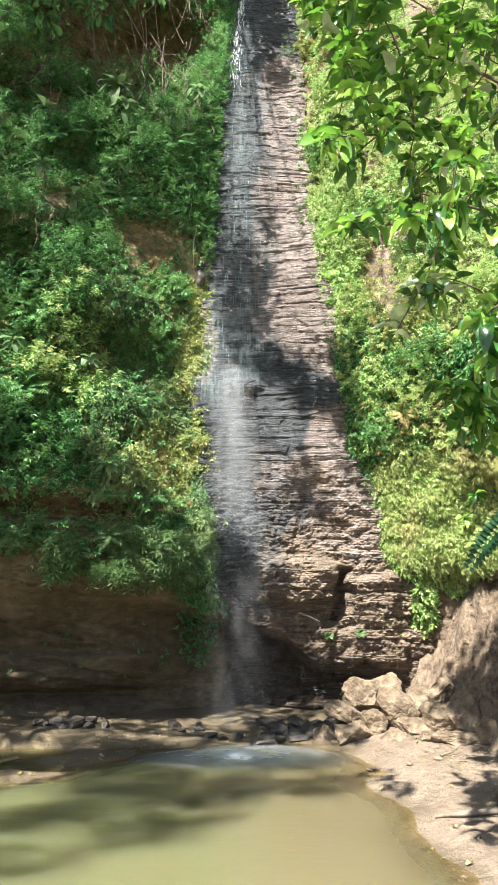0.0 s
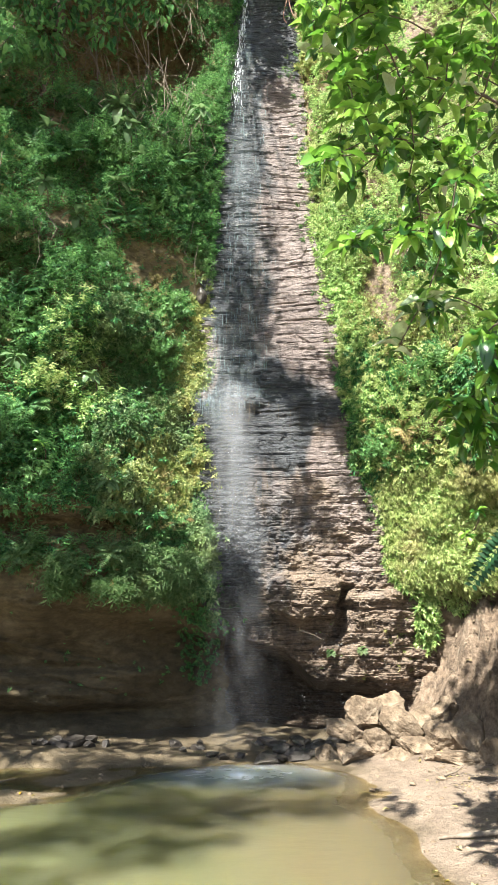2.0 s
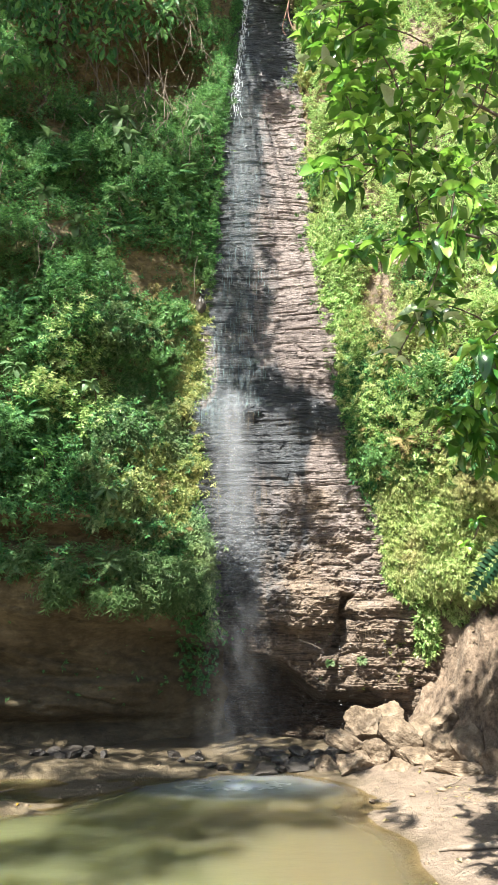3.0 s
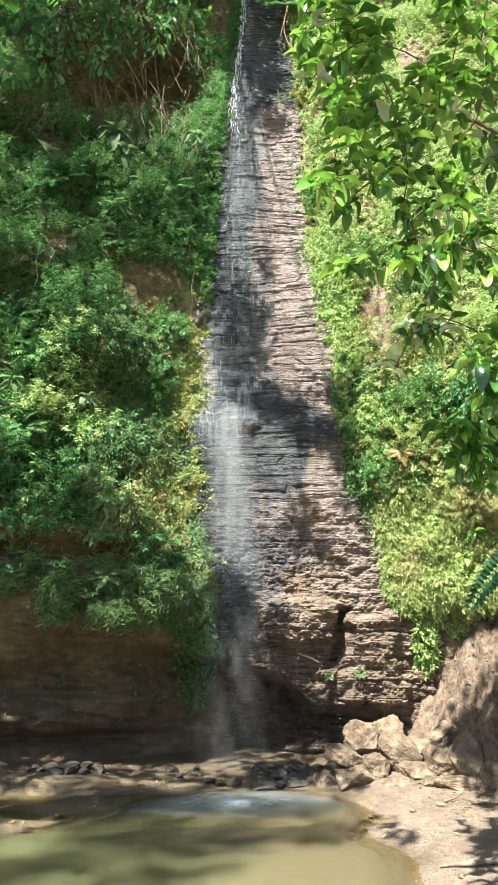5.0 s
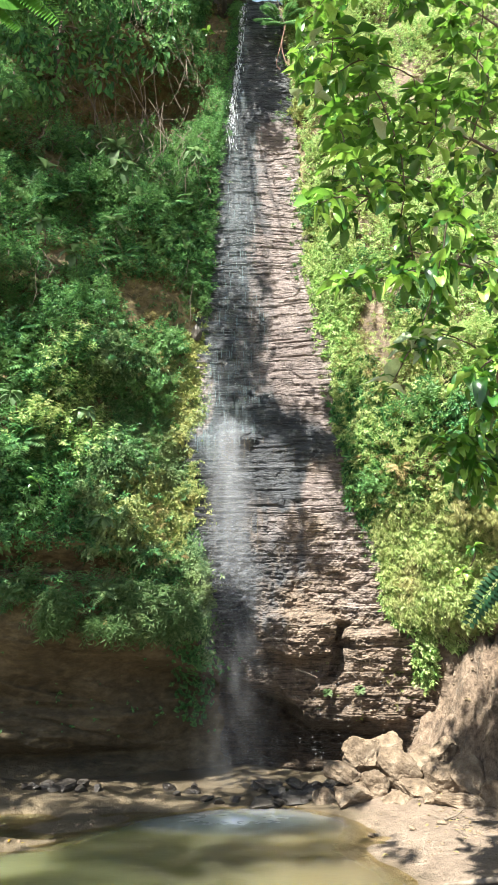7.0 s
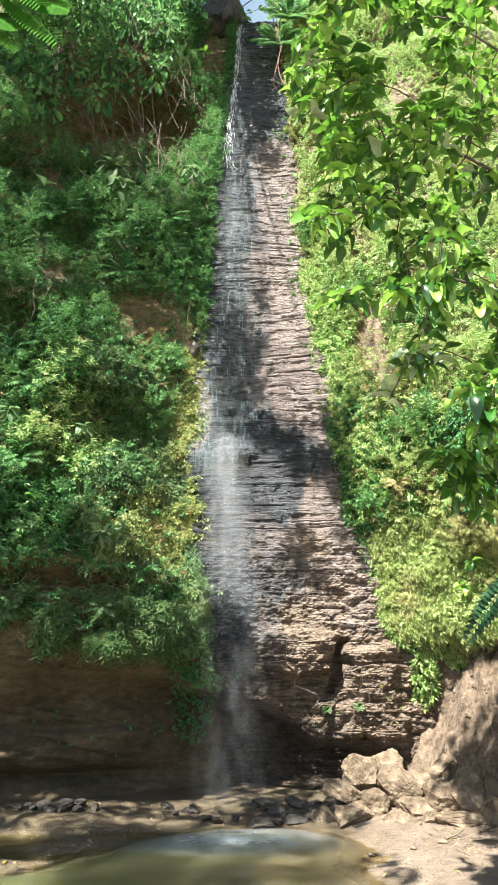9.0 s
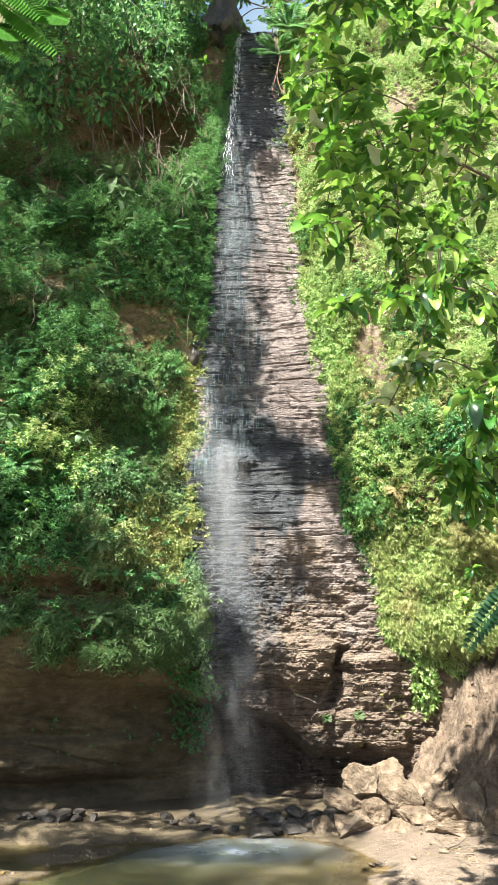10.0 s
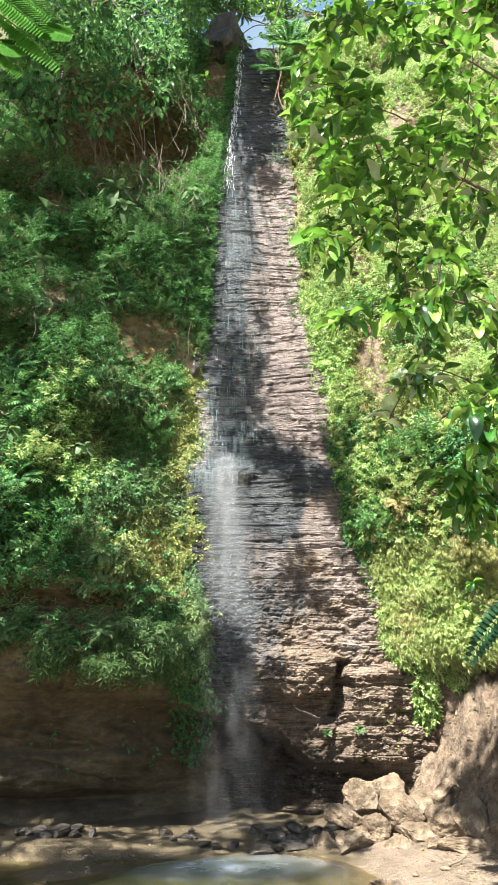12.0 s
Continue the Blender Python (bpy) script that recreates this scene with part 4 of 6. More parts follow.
for k, (x, z, size) in enumerate(((-3.3, 4.9, 0.5), (-2.6, 6.7, 0.5), (-2.2, 8.8, 0.55), (-1.4, 10.4, 0.5), (-3.4, 10.3, 0.6), (-2.9, 7.4, 0.5), (-4.2, 8.3, 0.6))):
    fern(x, z, 0.35, 7, size, M_HERB, "fresh green fern on the cliff", 60 + k)
for k, (x, z) in enumerate(((-3.1, 2.62), (-1.9, 2.68), (-1.3, 2.6))):
    fern(x, z, 0.25, 6, 0.27, M_FERN, "dusty green fern drooping from the overhang", 80 + k)
fern(1.2, 1.3, 0.02, 9, 0.09, M_FERN, "small green fern rooted in layered rock", 7)
fern(1.65, 1.35, 0.02, 9, 0.1, M_FERN, "small green fern rooted in layered rock", 8)
# ---- boulders and stones ----
def rock_mesh(name, size, seed, material, cuts=11, detail=3, tilt=0.0):
    """A broken block of bedded rock: a ball cut by planes, with beds and small chips."""
    rng = np.random.default_rng(seed)
    bm = bmesh.new()
    bmesh.ops.create_icosphere(bm, subdivisions=detail, radius=1)
    v = np.array([tuple(q.co) for q in bm.verts])
    f = np.array([[q.index for q in face.verts] for face in bm.faces])
    bm.free()
    for _ in range(cuts):
        d = rng.normal(0, 1, 3)
        d /= np.linalg.norm(d)
        over = np.clip(v @ d - rng.uniform(0.45, 0.85), 0, None)
        v = v - over[:, None] * d * 0.97
    n = v / (np.linalg.norm(v, axis=1, keepdims=True) + 1e-6)
    c, s = math.cos(tilt), math.sin(tilt)
    h = v[:, 2] * c + v[:, 0] * s
    v = v + n * (0.07 * fbm(v[:, 0] * 2.5 + seed, v[:, 1] * 2.5, v[:, 2] * 2.5, 5, 0.66) + 0.022 * np.tanh(3 * vnoise(v[:, 0] * 0.9, seed * 1.3, h * 5)))[:, None]
    return mesh_of(name, v * np.array(size) * 0.62, f, material, detail < 3)


def boulder(at, size, seed, turn, label, material, detail=4, name="boulder", category="boulder", group=""):
    ob = new(name, rock_mesh(name, size, seed, material, detail=detail, tilt=0.6))
    ob.matrix_world = pose(*at, *turn)
    return tagged(ob, label, category, group)


def on_ground(x, y, up=0.0):
    return x, y, float(ground_z(np.array([x]), np.array([y]))[0]) + up


PALE = "pale brown broken mudstone boulder beside the pool"
HEAP = "boulders beside the pool"
for x, y, z, size, seed, turn in (
        (1.49, 10.05, 0.55, (0.52, 0.5, 0.56), 1, (0, 8, 10)), (1.88, 10.15, 0.6, (0.56, 0.5, 0.54), 2, (4, -6, -15)),
        (1.24, 9.85, 0.36, (0.6, 0.5, 0.36), 3, (5, 12, 20)), (1.3, 9.65, 0.16, (0.72, 0.6, 0.42), 4, (0, 6, -10)),
        (1.9, 9.85, 0.36, (0.72, 0.6, 0.56), 5, (-8, 24, 8)), (2.28, 9.95, 0.45, (0.66, 0.6, 0.62), 6, (0, 14, -35)),
        (2.06, 9.55, 0.18, (0.66, 0.5, 0.42), 7, (6, 26, 25)), (2.38, 9.6, 0.24, (0.6, 0.52, 0.56), 8, (0, 10, 30))):
    boulder((x, y, z), [0.84 * q for q in size], seed, turn, PALE, M_STONE, 5, group=HEAP)
for x, y, z, size, seed, turn in (
        (2.68, 9.4, 0.3, (0.52, 0.46, 0.66), 9, (0, -5, -20)), (2.5, 9.12, 0.14, (0.66, 0.42, 0.24), 10, (0, 4, 12)),
        (1.8, 9.4, 0.12, (0.46, 0.4, 0.36), 11, (0, 18, 0)), (1.62, 9.72, 0.22, (0.5, 0.42, 0.4), 12, (0, 20, 40)),
        (2.55, 9.9, 0.58, (0.55, 0.5, 0.5), 13, (0, 12, 60)), (2.2, 9.3, 0.12, (0.4, 0.32, 0.26), 14, (0, 10, 75)),
        (1.02, 9.9, 0.08, (0.42, 0.4, 0.24), 15, (0, 14, 0)), (2.85, 9.05, 0.28, (0.4, 0.36, 0.4), 16, (0, 0, 40))):
    boulder((x, y, z), [0.84 * q for q in size], seed, turn, PALE, M_STONE, 5, group=HEAP)
WET = "dark wet rock at the pool's far shore"
rng = np.random.default_rng(62)
for k in range(18):
    x, y = rng.uniform(-1.0, 1.25), rng.uniform(9.95, 10.75)
    w = rng.uniform(0.07, 0.26)
    boulder(on_ground(x, y, 0.02), (w, w * rng.uniform(0.6, 1), w * rng.uniform(0.4, 0.75)), 100 + k % 7, (rng.uniform(-15, 15), rng.uniform(-15, 15), rng.uniform(0, 360)), WET, M_WETSTONE, 3, "wet_rock", "rock", "rocks at the far shore")
for k in range(20):
    x, y = rng.uniform(0.2, 1.5), rng.uniform(9.75, 10.8)
    w = rng.uniform(0.12, 0.34)
    boulder(on_ground(x, y, 0.03), (w, w * rng.uniform(0.6, 1), w * rng.uniform(0.35, 0.6)), 110 + k % 7, (rng.uniform(-15, 15), rng.uniform(-15, 15), rng.uniform(0, 360)), WET, M_WETSTONE, 3, "wet_rock", "rock", "rocks at the far shore")
for x, y, size, seed in ((-2.35, 10.25, (0.34, 0.26, 0.2), 41), (-2.6, 10.35, (0.22, 0.2, 0.16), 42), (-2.75, 10.2, (0.2, 0.18, 0.12), 43), (-2.9, 10.3, (0.16, 0.14, 0.1), 44), (-2.12, 10.15, (0.16, 0.14, 0.1), 45), (-1.95, 10.3, (0.14, 0.12, 0.1), 46), (-1.02, 10.6, (0.2, 0.16, 0.12), 47), (-2.5, 10.05, (0.16, 0.12, 0.08), 48), (-2.2, 10.5, (0.2, 0.2, 0.14), 49)):
    boulder(on_ground(x, y, 0.03), size, seed, (0, 10, seed * 53), "dark stone lying on mud under the overhang", M_WETSTONE, 3, "stone", "stone", "stones under the overhang")
boulder((-0.9, float(cliff_y(np.array(-0.9), np.array(7.45))) - 0.02, 7.45), (0.22, 0.24, 0.42), 58, (0, 12, 0), "dark wet stone jutting from the earth beside the fall", M_WETSTONE, 3, "stone", "stone")
BANK = "pale stone lying on the sandy bank"
for x, y, size, seed in ((2.24, 6.5, (0.36, 0.3, 0.28), 51), (2.14, 6.05, (0.3, 0.18, 0.1), 52), (2.1, 5.75, (0.15, 0.1, 0.09), 53), (2.16, 6.75, (0.14, 0.1, 0.06), 54), (1.28, 8.2, (0.1, 0.07, 0.05), 55), (1.75, 8.35, (0.1, 0.07, 0.04), 56), (2.1, 8.5, (0.12, 0.08, 0.05), 57)):
    boulder(on_ground(x, y, 0.02), size, seed, (0, 0, seed * 31), BANK, M_STONE, 3, "stone", "stone", "stones on the bank")
# gravel and crumbs of mud
rng = np.random.default_rng(61)
vs, fs = [], []
base = rock_mesh("crumb", (1, 1, 0.6), 60, M_STONE, detail=1)
bv = np.array([tuple(v.co) for v in base.vertices])
bf = np.array([tuple(q.vertices) for q in base.polygons])
bpy.data.meshes.remove(base)
x, y = np.append(rng.uniform(-4, 3.8, 5200), rng.uniform(2.2, 4.2, 3400)), np.append(rng.uniform(4.6, 10.9, 5200), rng.uniform(7, 10.4, 3400))
d = pool_distance(x, y)
keep = (d > -0.05) & (rng.random(8600) < np.where(x > 0.9, 0.55, 0.4))
x, y = x[keep], y[keep]
z = ground_z(x, y)
a = rng.uniform(0, 6.28, len(x))
turns = np.stack([np.stack([np.cos(a), -np.sin(a), 0 * a], -1), np.stack([np.sin(a), np.cos(a), 0 * a], -1), np.tile((0.0, 0.0, 1.0), (len(x), 1))], 1)
v, f = lay(bv, bf, np.stack([x, y, z], -1), turns, 0.014 + 0.05 * rng.random(len(x)) ** 4)
tagged(new("gravel", mesh_of("gravel", v, f, M_STONE)), "scattered pebbles and crumbs of dry mud", "gravel", kind="stuff")


# ---- dead wood and fallen leaves ----
def dead_branch(name, points, radius, label):
    thing = new(name, branch_mesh(name, [(points, [radius * (1 - 0.6 * i / (len(points) - 1)) for i in range(len(points))])], M_DEADWOOD, 8))
    return tagged(thing, label, "branch")


dead_branch("fallen_branch", [on_ground(2.02, 6.33, 0.03), on_ground(1.88, 6.32, 0.025), on_ground(1.75, 6.29, 0.03), on_ground(1.62, 6.35, 0.02), on_ground(1.52, 6.38, 0.015)], 0.03, "bleached fallen branch on the sandy bank")
dead_branch("stick", [on_ground(-2.95, 8.5, 0.02), on_ground(-2.75, 8.55, 0.05), on_ground(-2.6, 8.62, 0.06)], 0.016, "dark stick lying in shallow mud")
dead_branch("stick", [on_ground(2.15, 8.6, 0.02), on_ground(2.28, 8.62, 0.04), on_ground(2.4, 8.7, 0.08)], 0.014, "grey stick lying by the boulders")
dead_branch("root", [(0.72, 10.62, 1.62), (0.9, 10.6, 1.56), (1.02, 10.62, 1.5)], 0.014, "grey root poking from layered rock")
for x, y, a, mesh, label in ((1.36, 5.45, 40, YELLOW, "yellow fallen leaf on wet mud"), (1.52, 5.35, 120, DRY[0], "pale fallen leaf on wet mud"), (1.28, 5.62, 200, DRY[1], "curled fallen leaf in shallow water"), (1.58, 5.95, 10, DRY[0], "pale fallen leaf on wet mud"),
                             (-2.2, 7.95, 70, YELLOW, "yellow fallen leaf on a mud bar"), (-2.35, 8.0, 160, YELLOW, "yellow fallen leaf on a mud bar"), (2.42, 9.15, 20, YELLOW, "orange fallen leaf among boulders"), (1.3, 7.3, 80, DRY[0], "pale fallen leaf at the pool's edge")):
    ob = tagged(new("fallen_leaf", mesh), label, "leaf", "fallen leaves")
    p = on_ground(x, y, 0.012)
    ob.matrix_world = pose(p[0], p[1], max(p[2], 0.012), 8, 5, a) @ Matrix.Diagonal((0.36, 0.36, 0.36, 1))

# twigs and dead leaves caught on the slope of the bank
lines, at = [], []
for _ in range(150):
    x, y = rng.uniform(2.1, 4.0), rng.uniform(7.4, 10.3)
    a, r = rng.uniform(0, 6.28), rng.uniform(0.05, 0.28)
    lines.append(([on_ground(x, y, 0.015), on_ground(x + r * 0.5 * math.cos(a), y + r * 0.5 * math.sin(a), 0.03), on_ground(x + r * math.cos(a), y + r * math.sin(a), 0.02)], (0.005, 0.004, 0.002)))
tagged(new("twig_litter", branch_mesh("twig_litter", lines, M_DEADWOOD, 4)), "thin dead twigs littering the earth bank", "twigs", kind="stuff")
for _ in range(130):
    at.append(on_ground(rng.uniform(1.9, 4.0), rng.uniform(7.2, 10.3), 0.015))
v, f = lay(SLIP_V * (1.2, 1, 1), SLIP_F, np.array(at), turn_to(rng.normal(0, 1, (130, 3)) * (1, 1, 0.3), np.tile((0.0, 0.0, 1.0), (130, 1))), rng.uniform(0.03, 0.08, 130))
tagged(new("leaf_litter", mesh_of("leaf_litter", v, f, M_STRAW, False)), "dry brown leaves littering the earth bank", "leaves", kind="stuff")

# ---- the waterfall ----
def ribbon(name, zs, centre, half, ys, strength, material, cols=9, sway=0.0, seed=0):
    """A sheet of water down a path; its second texture axis tells how full it is."""
    zs = np.asarray(zs)
    u = np.linspace(-1, 1, cols)
    x = centre[:, None] + half[:, None] * u[None] + sway * vnoise(zs * 2.1, seed, 0.5)[:, None]
    y = ys(x, zs[:, None] + 0 * x)
    v = np.stack([x, y, zs[:, None] + 0 * x], -1).reshape(-1, 3)
    me = mesh_of(name, v, grid_faces(len(zs), cols), material)
    uv = me.uv_layers.new(name="flow")
    full = np.stack([np.repeat(((u + 1) / 2)[None], len(zs), 0), np.repeat(strength[:, None], cols, 1)], -1).reshape(-1, 2)
    index = np.empty(len(me.loops), np.int32)
    me.loops.foreach_get("vertex_index", index)
    uv.data.foreach_set("uv", full[index].astype(np.float32).ravel())
    return me


fall = tagged(new("waterfall"), "thin white waterfall running down layered rock into the pool", "waterfall")
zs = np.arange(5.25, 19.1, 0.03)


def over_rock(x, z):
    return cliff_y(x, z, False) + 0.16 * fbm(x * 0.7, 1.3, z * 0.5, 2) - 0.2


for k, (cs, hs, ss) in enumerate((
        (([5.25, 7, 9, 11.5, 14, 16, 17.5, 19.1], [-0.22, -0.2, -0.22, -0.2, -0.12, 0.0, 0.08, 0.12]), ([5.25, 8, 11, 14, 16, 19.1], [0.55, 0.42, 0.3, 0.2, 0.14, 0.08]), ([5.25, 6.5, 9, 12, 13.5, 15, 19.1], [0.35, 0.36, 0.34, 0.5, 1.0, 1.0, 1.0])),
        (([5.25, 8, 12, 14.5], [0.05, 0.02, 0.1, 0.15]), ([5.25, 8, 12, 14.5], [0.45, 0.5, 0.4, 0.3]), ([5.25, 8, 12, 14.5], [0.3, 0.28, 0.34, 0.2])),
        (([4.5, 5.3, 5.6, 7.4], [-0.62, -0.66, -0.6, -0.58]), ([4.5, 5.2, 5.6, 7.4], [0.3, 0.34, 0.22, 0.1]), ([4.5, 4.9, 5.2, 6.5, 7.4], [0, 0.8, 1.1, 0.9, 0])))):
    q = (zs, zs[zs < 14.5], np.arange(4.5, 7.4, 0.03))[k]
    part("running_water", ribbon("running_water", q, np.interp(q, *cs), np.interp(q, *hs), over_rock, np.interp(q, *ss), M_SHEET, 31, 0.03, k), fall)
zs = np.linspace(-0.02, 5.5, 120)
for k, (cx, w0, w1, yy, s) in enumerate(((-0.3, 0.17, 0.5, 10.75, 0.95), (-0.24, 0.28, 0.68, 10.8, 0.9), (-0.38, 0.34, 0.74, 10.98, 0.85))):
    drop = (5.5 - zs) / 5.5
    centre = cx + 0.24 * drop + 0.0 * zs
    half = w0 + (w1 - w0) * drop

    def free(x, z, yy=yy, k=k):
        return yy + 0.1 - 0.28 * np.sqrt(np.clip((5.5 - z) / 5.5, 0, 1)) + 0.03 * vnoise(x * 5, k * 3.0, z * 0.8)

    # thins downwards as spray spreads, which also stands in for the lower fall's shade
    fade = s * np.interp(zs, [0, 0.6, 1.6, 2.4, 3.4, 4.2, 5.1, 5.5], [0.3, 0.42, 0.5, 0.54, 0.68, 0.8, 0.95, 0.5])
    part("falling_water", ribbon("falling_water", zs, centre, half, free, fade, M_VEIL, 15, 0.015, k + 5), fall)
# mist where it lands
zs = np.linspace(-0.02, 1.5, 40)
for k, (cx, w, yy) in enumerate(((-0.05, 0.8, 10.45),)):
    part("mist", ribbon("mist", zs, np.full(40, cx), w * (1 - 0.25 * zs), lambda x, z, yy=yy: yy + 0.05 * vnoise(x * 3, yy, z * 2), 0.1 * np.interp(zs, [-0.1, 0.15, 1.5], [0.2, 1, 0]), M_VEIL, 15, 0.0, k), fall)
# drops
rng = np.random.default_rng(71)
count = 260
z = rng.uniform(0.05, 5.2, count)
x = -0.15 + rng.normal(0, 1, count) * (0.12 + 0.07 * (5.2 - z)) * 0.9
y = 10.65 + rng.normal(0, 0.12, count)
more = 260
x2, z2 = rng.choice([0.75, 0.95, 1.05, 1.3, 1.45, 1.95], more) + rng.normal(0, 0.02, more), rng.uniform(0.15, 1.6, more)
x, y, z = np.concatenate([x, x2]), np.concatenate([y, np.full(more, 10.75)]), np.concatenate([z, z2])
dv = np.array([(1, 0, 0), (-0.5, 0.87, 0), (-0.5, -0.87, 0), (0, 0, 2.2), (0, 0, -1.2)]) * 0.0022
df = np.array([(0, 1, 3), (1, 2, 3), (2, 0, 3), (1, 0, 4), (2, 1, 4), (0, 2, 4)])
v, f = lay(dv, df, np.stack([x, y, z], -1), np.tile(np.eye(3), (len(x), 1, 1)), rng.uniform(0.6, 1.6, len(x)))
for piece in fall.children:
    piece.visible_shadow = False  # thin water lets the light through
part("spray", mesh_of("spray", v, f, M_DROP), fall)
fall.children[-1]["kind"] = "stuff"

# short strings of water dripping from bed to bed
lines = []
for _ in range(520):
    z = 5.2 + 8.2 * rng.random() ** 1.3
    x = np.interp(z, *EDGE_L) + 0.05 + (1.0 if z < 8.5 else 0.7) * rng.random() ** 1.3
    n = 0.04 + 0.26 * rng.random() ** 2
    q = np.array([z + 0.03, z, z - n * 0.5, z - n])
    y = float(np.min(cliff_y(x + 0 * q, q))) - 0.012
    w = rng.uniform(0.0012, 0.0034)
    lines.append(([(x, y, z), (x + rng.normal(0, 0.004), y, z - n * 0.6), (x + rng.normal(0, 0.006), y, z - n)], (w, w, w * 0.4)))
part("drips", branch_mesh("drips", lines, M_STRING, 3), fall)["kind"] = "stuff"

# white water breaking on the small ledges of the upper rock
lines = []
for _ in range(420):
    z = 12.6 + 6.3 * rng.random()
    x = np.interp(z, [12.6, 13.2, 15.0, 17.0, 19.0], [-0.36, -0.3, -0.2, -0.1, -0.02]) + rng.normal(0, 0.045 + 0.012 * max(15.5 - z, 0))
    n = 0.03 + 0.14 * rng.random() ** 2
    q = np.array([z, z - n * 0.5, z - n])
    y = float(np.min(cliff_y(x + 0 * q, q))) - 0.03
    w = rng.uniform(0.003, 0.0085)
    lines.append(([(x, y, z), (x + rng.normal(0, 0.01), y, z - n * 0.5), (x + rng.normal(0, 0.012), y, z - n)], (w * 0.7, w, w * 0.3)))
part("white_water", branch_mesh("white_water", lines, M_DROP, 4), fall)["kind"] = "stuff"

# rootlets and drips hanging from the ledges
lines = []
for _ in range(260):
    x = rng.uniform(-0.6, 2.3)
    z = rng.choice([1.35, 1.75, 2.3, 3.5, 3.9, 5.2, 6.9, 7.9]) + rng.normal(0, 0.06)
    if z < 3 and x < 0.3:
        continue
    n = 0.06 + 0.5 * rng.random() ** 2
    y = float(np.min(cliff_y(np.array([x, x, x]), np.array([z, z - n * 0.5, z - n])))) - 0.02
    lines.append(([(x, y, z), (x + rng.normal(0, 0.01), y - 0.01, z - n * 0.5), (x + rng.normal(0, 0.02), y, z - n)], (0.0022, 0.0018, 0.001)))
tagged(new("rootlets", branch_mesh("rootlets", lines, M_STRAWROOT, 3)), "thin pale rootlets hanging from the rock ledges", "roots", kind="stuff")


# ---- the broad-leaved tree whose branches reach in from the bank ----
tree = tagged(new("broad_leaved_tree"), "sunlit broad-leaved tree reaching over the bank", "tree")
tree.location = (0, 0, 0)
TRUNK = [Vector((2.75, 4.0, 0.0)), Vector((2.7, 4.05, 1.6)), Vector((2.6, 4.1, 3.2)), Vector((2.6, 4.2, 5.0)), Vector((2.5, 4.2, 7.0))]
part("trunk", branch_mesh("trunk", [(TRUNK, (0.16, 0.13, 0.11, 0.085, 0.05))], M_BARK, 12), tree)
BOUGHS = [[(2.7, 4.05, 1.7), (2.2, 3.9, 2.3), (1.75, 3.85, 2.6)],
         [(2.62, 4.08, 2.6), (2.0, 3.9, 3.1), (1.55, 3.8, 3.3)],
         [(2.6, 4.1, 3.2), (2.0, 4.0, 3.8), (1.4, 3.9, 4.05), (1.0, 3.8, 4.1)],
         [(2.6, 4.15, 4.0), (2.1, 4.0, 4.7), (1.5, 3.9, 5.0), (1.0, 3.8, 5.1)],
         [(2.6, 4.2, 5.0), (2.1, 4.0, 5.8), (1.5, 3.9, 6.2)]]
NODES = []
for pts in BOUGHS:
    pts = [Vector(p) for p in pts]
    part("branch", branch_mesh("branch", [(pts, [0.022 - 0.018 * i / (len(pts) - 1) for i in range(len(pts))])], M_BARK, 7), tree)
    for a, b in zip(pts, pts[1:]):
        NODES += [a.lerp(b, k / 4) for k in range(4)]
    NODES.append(pts[-1])
TIPS = [
    (0.46, 3.61, 5.75), (0.49, 3.66, 5.22), (0.48, 4.28, 4.82), (0.54, 3.41, 3.68), (1.09, 4.02, 3.67), (1.33, 4.17, 2.98),
    (0.9, 3.53, 4.72), (1.25, 3.37, 4.79), (1.55, 3.63, 5.24), (0.84, 4.09, 6.54), (1.25, 3.97, 6.49), (1.54, 3.48, 5.87),
    (0.9, 3.82, 5.7), (1.44, 4.1, 6.16), (0.77, 3.81, 4.61), (1.03, 4.06, 4.51), (1.47, 4.46, 4.85), (1.65, 4.12, 4.82),
    (1.42, 3.77, 3.89), (0.84, 3.52, 3.8), (1.38, 3.72, 4.13), (0.62, 3.91, 5.1), (1.99, 4.37, 6.33), (0.9, 4.23, 5.64),
    (1.09, 3.68, 5.29), (1.9, 4.41, 5.42), (1.19, 3.87, 4.9), (1.48, 4.13, 5.05), (1.29, 3.43, 3.22), (1.27, 3.43, 2.9),
    (0.63, 3.54, 5.46), (1.25, 4.36, 6.56), (1.57, 4.12, 6.75),
]
# a low spray over the bank
TIPS += [(1.197, 4.0, 2.884), (1.371, 4.1, 2.826), (1.307, 4.0, 3.005), (1.451, 4.2, 2.729), (1.108, 3.9, 2.922), (1.266, 4.1, 2.774), (1.506, 4.2, 3.015)]
CROWN_SIDE = ([2.73, 3.21, 3.5, 3.81, 4.13, 4.55, 4.95, 5.43, 6.1, 6.66, 7.39], [1.34, 1.23, 0.92, 0.77, 0.58, 0.43, 0.62, 0.36, 0.4, 0.57, 0.78])

rng = np.random.default_rng(81)
# further tips fill the crown between these
while len(TIPS) < 165:
    y, z = rng.uniform(3.3, 4.5 if len(TIPS) < 95 else 5.8), rng.uniform(3.0, 7.2)
    x = float(np.interp(1.7 + (z - 1.7) * 3.9 / y, *CROWN_SIDE)) * y / 3.9 + 1.6 * rng.random() ** 1.2
    tall = 1.7 + 0.75 * y
    if (z < tall and rng.random() < 0.45) or min(math.dist((x, y, z), q) for q in TIPS) < 0.17:
        continue
    TIPS.append((x, y, z))
leaves_left = 285
places, ways = [], []
lines = []


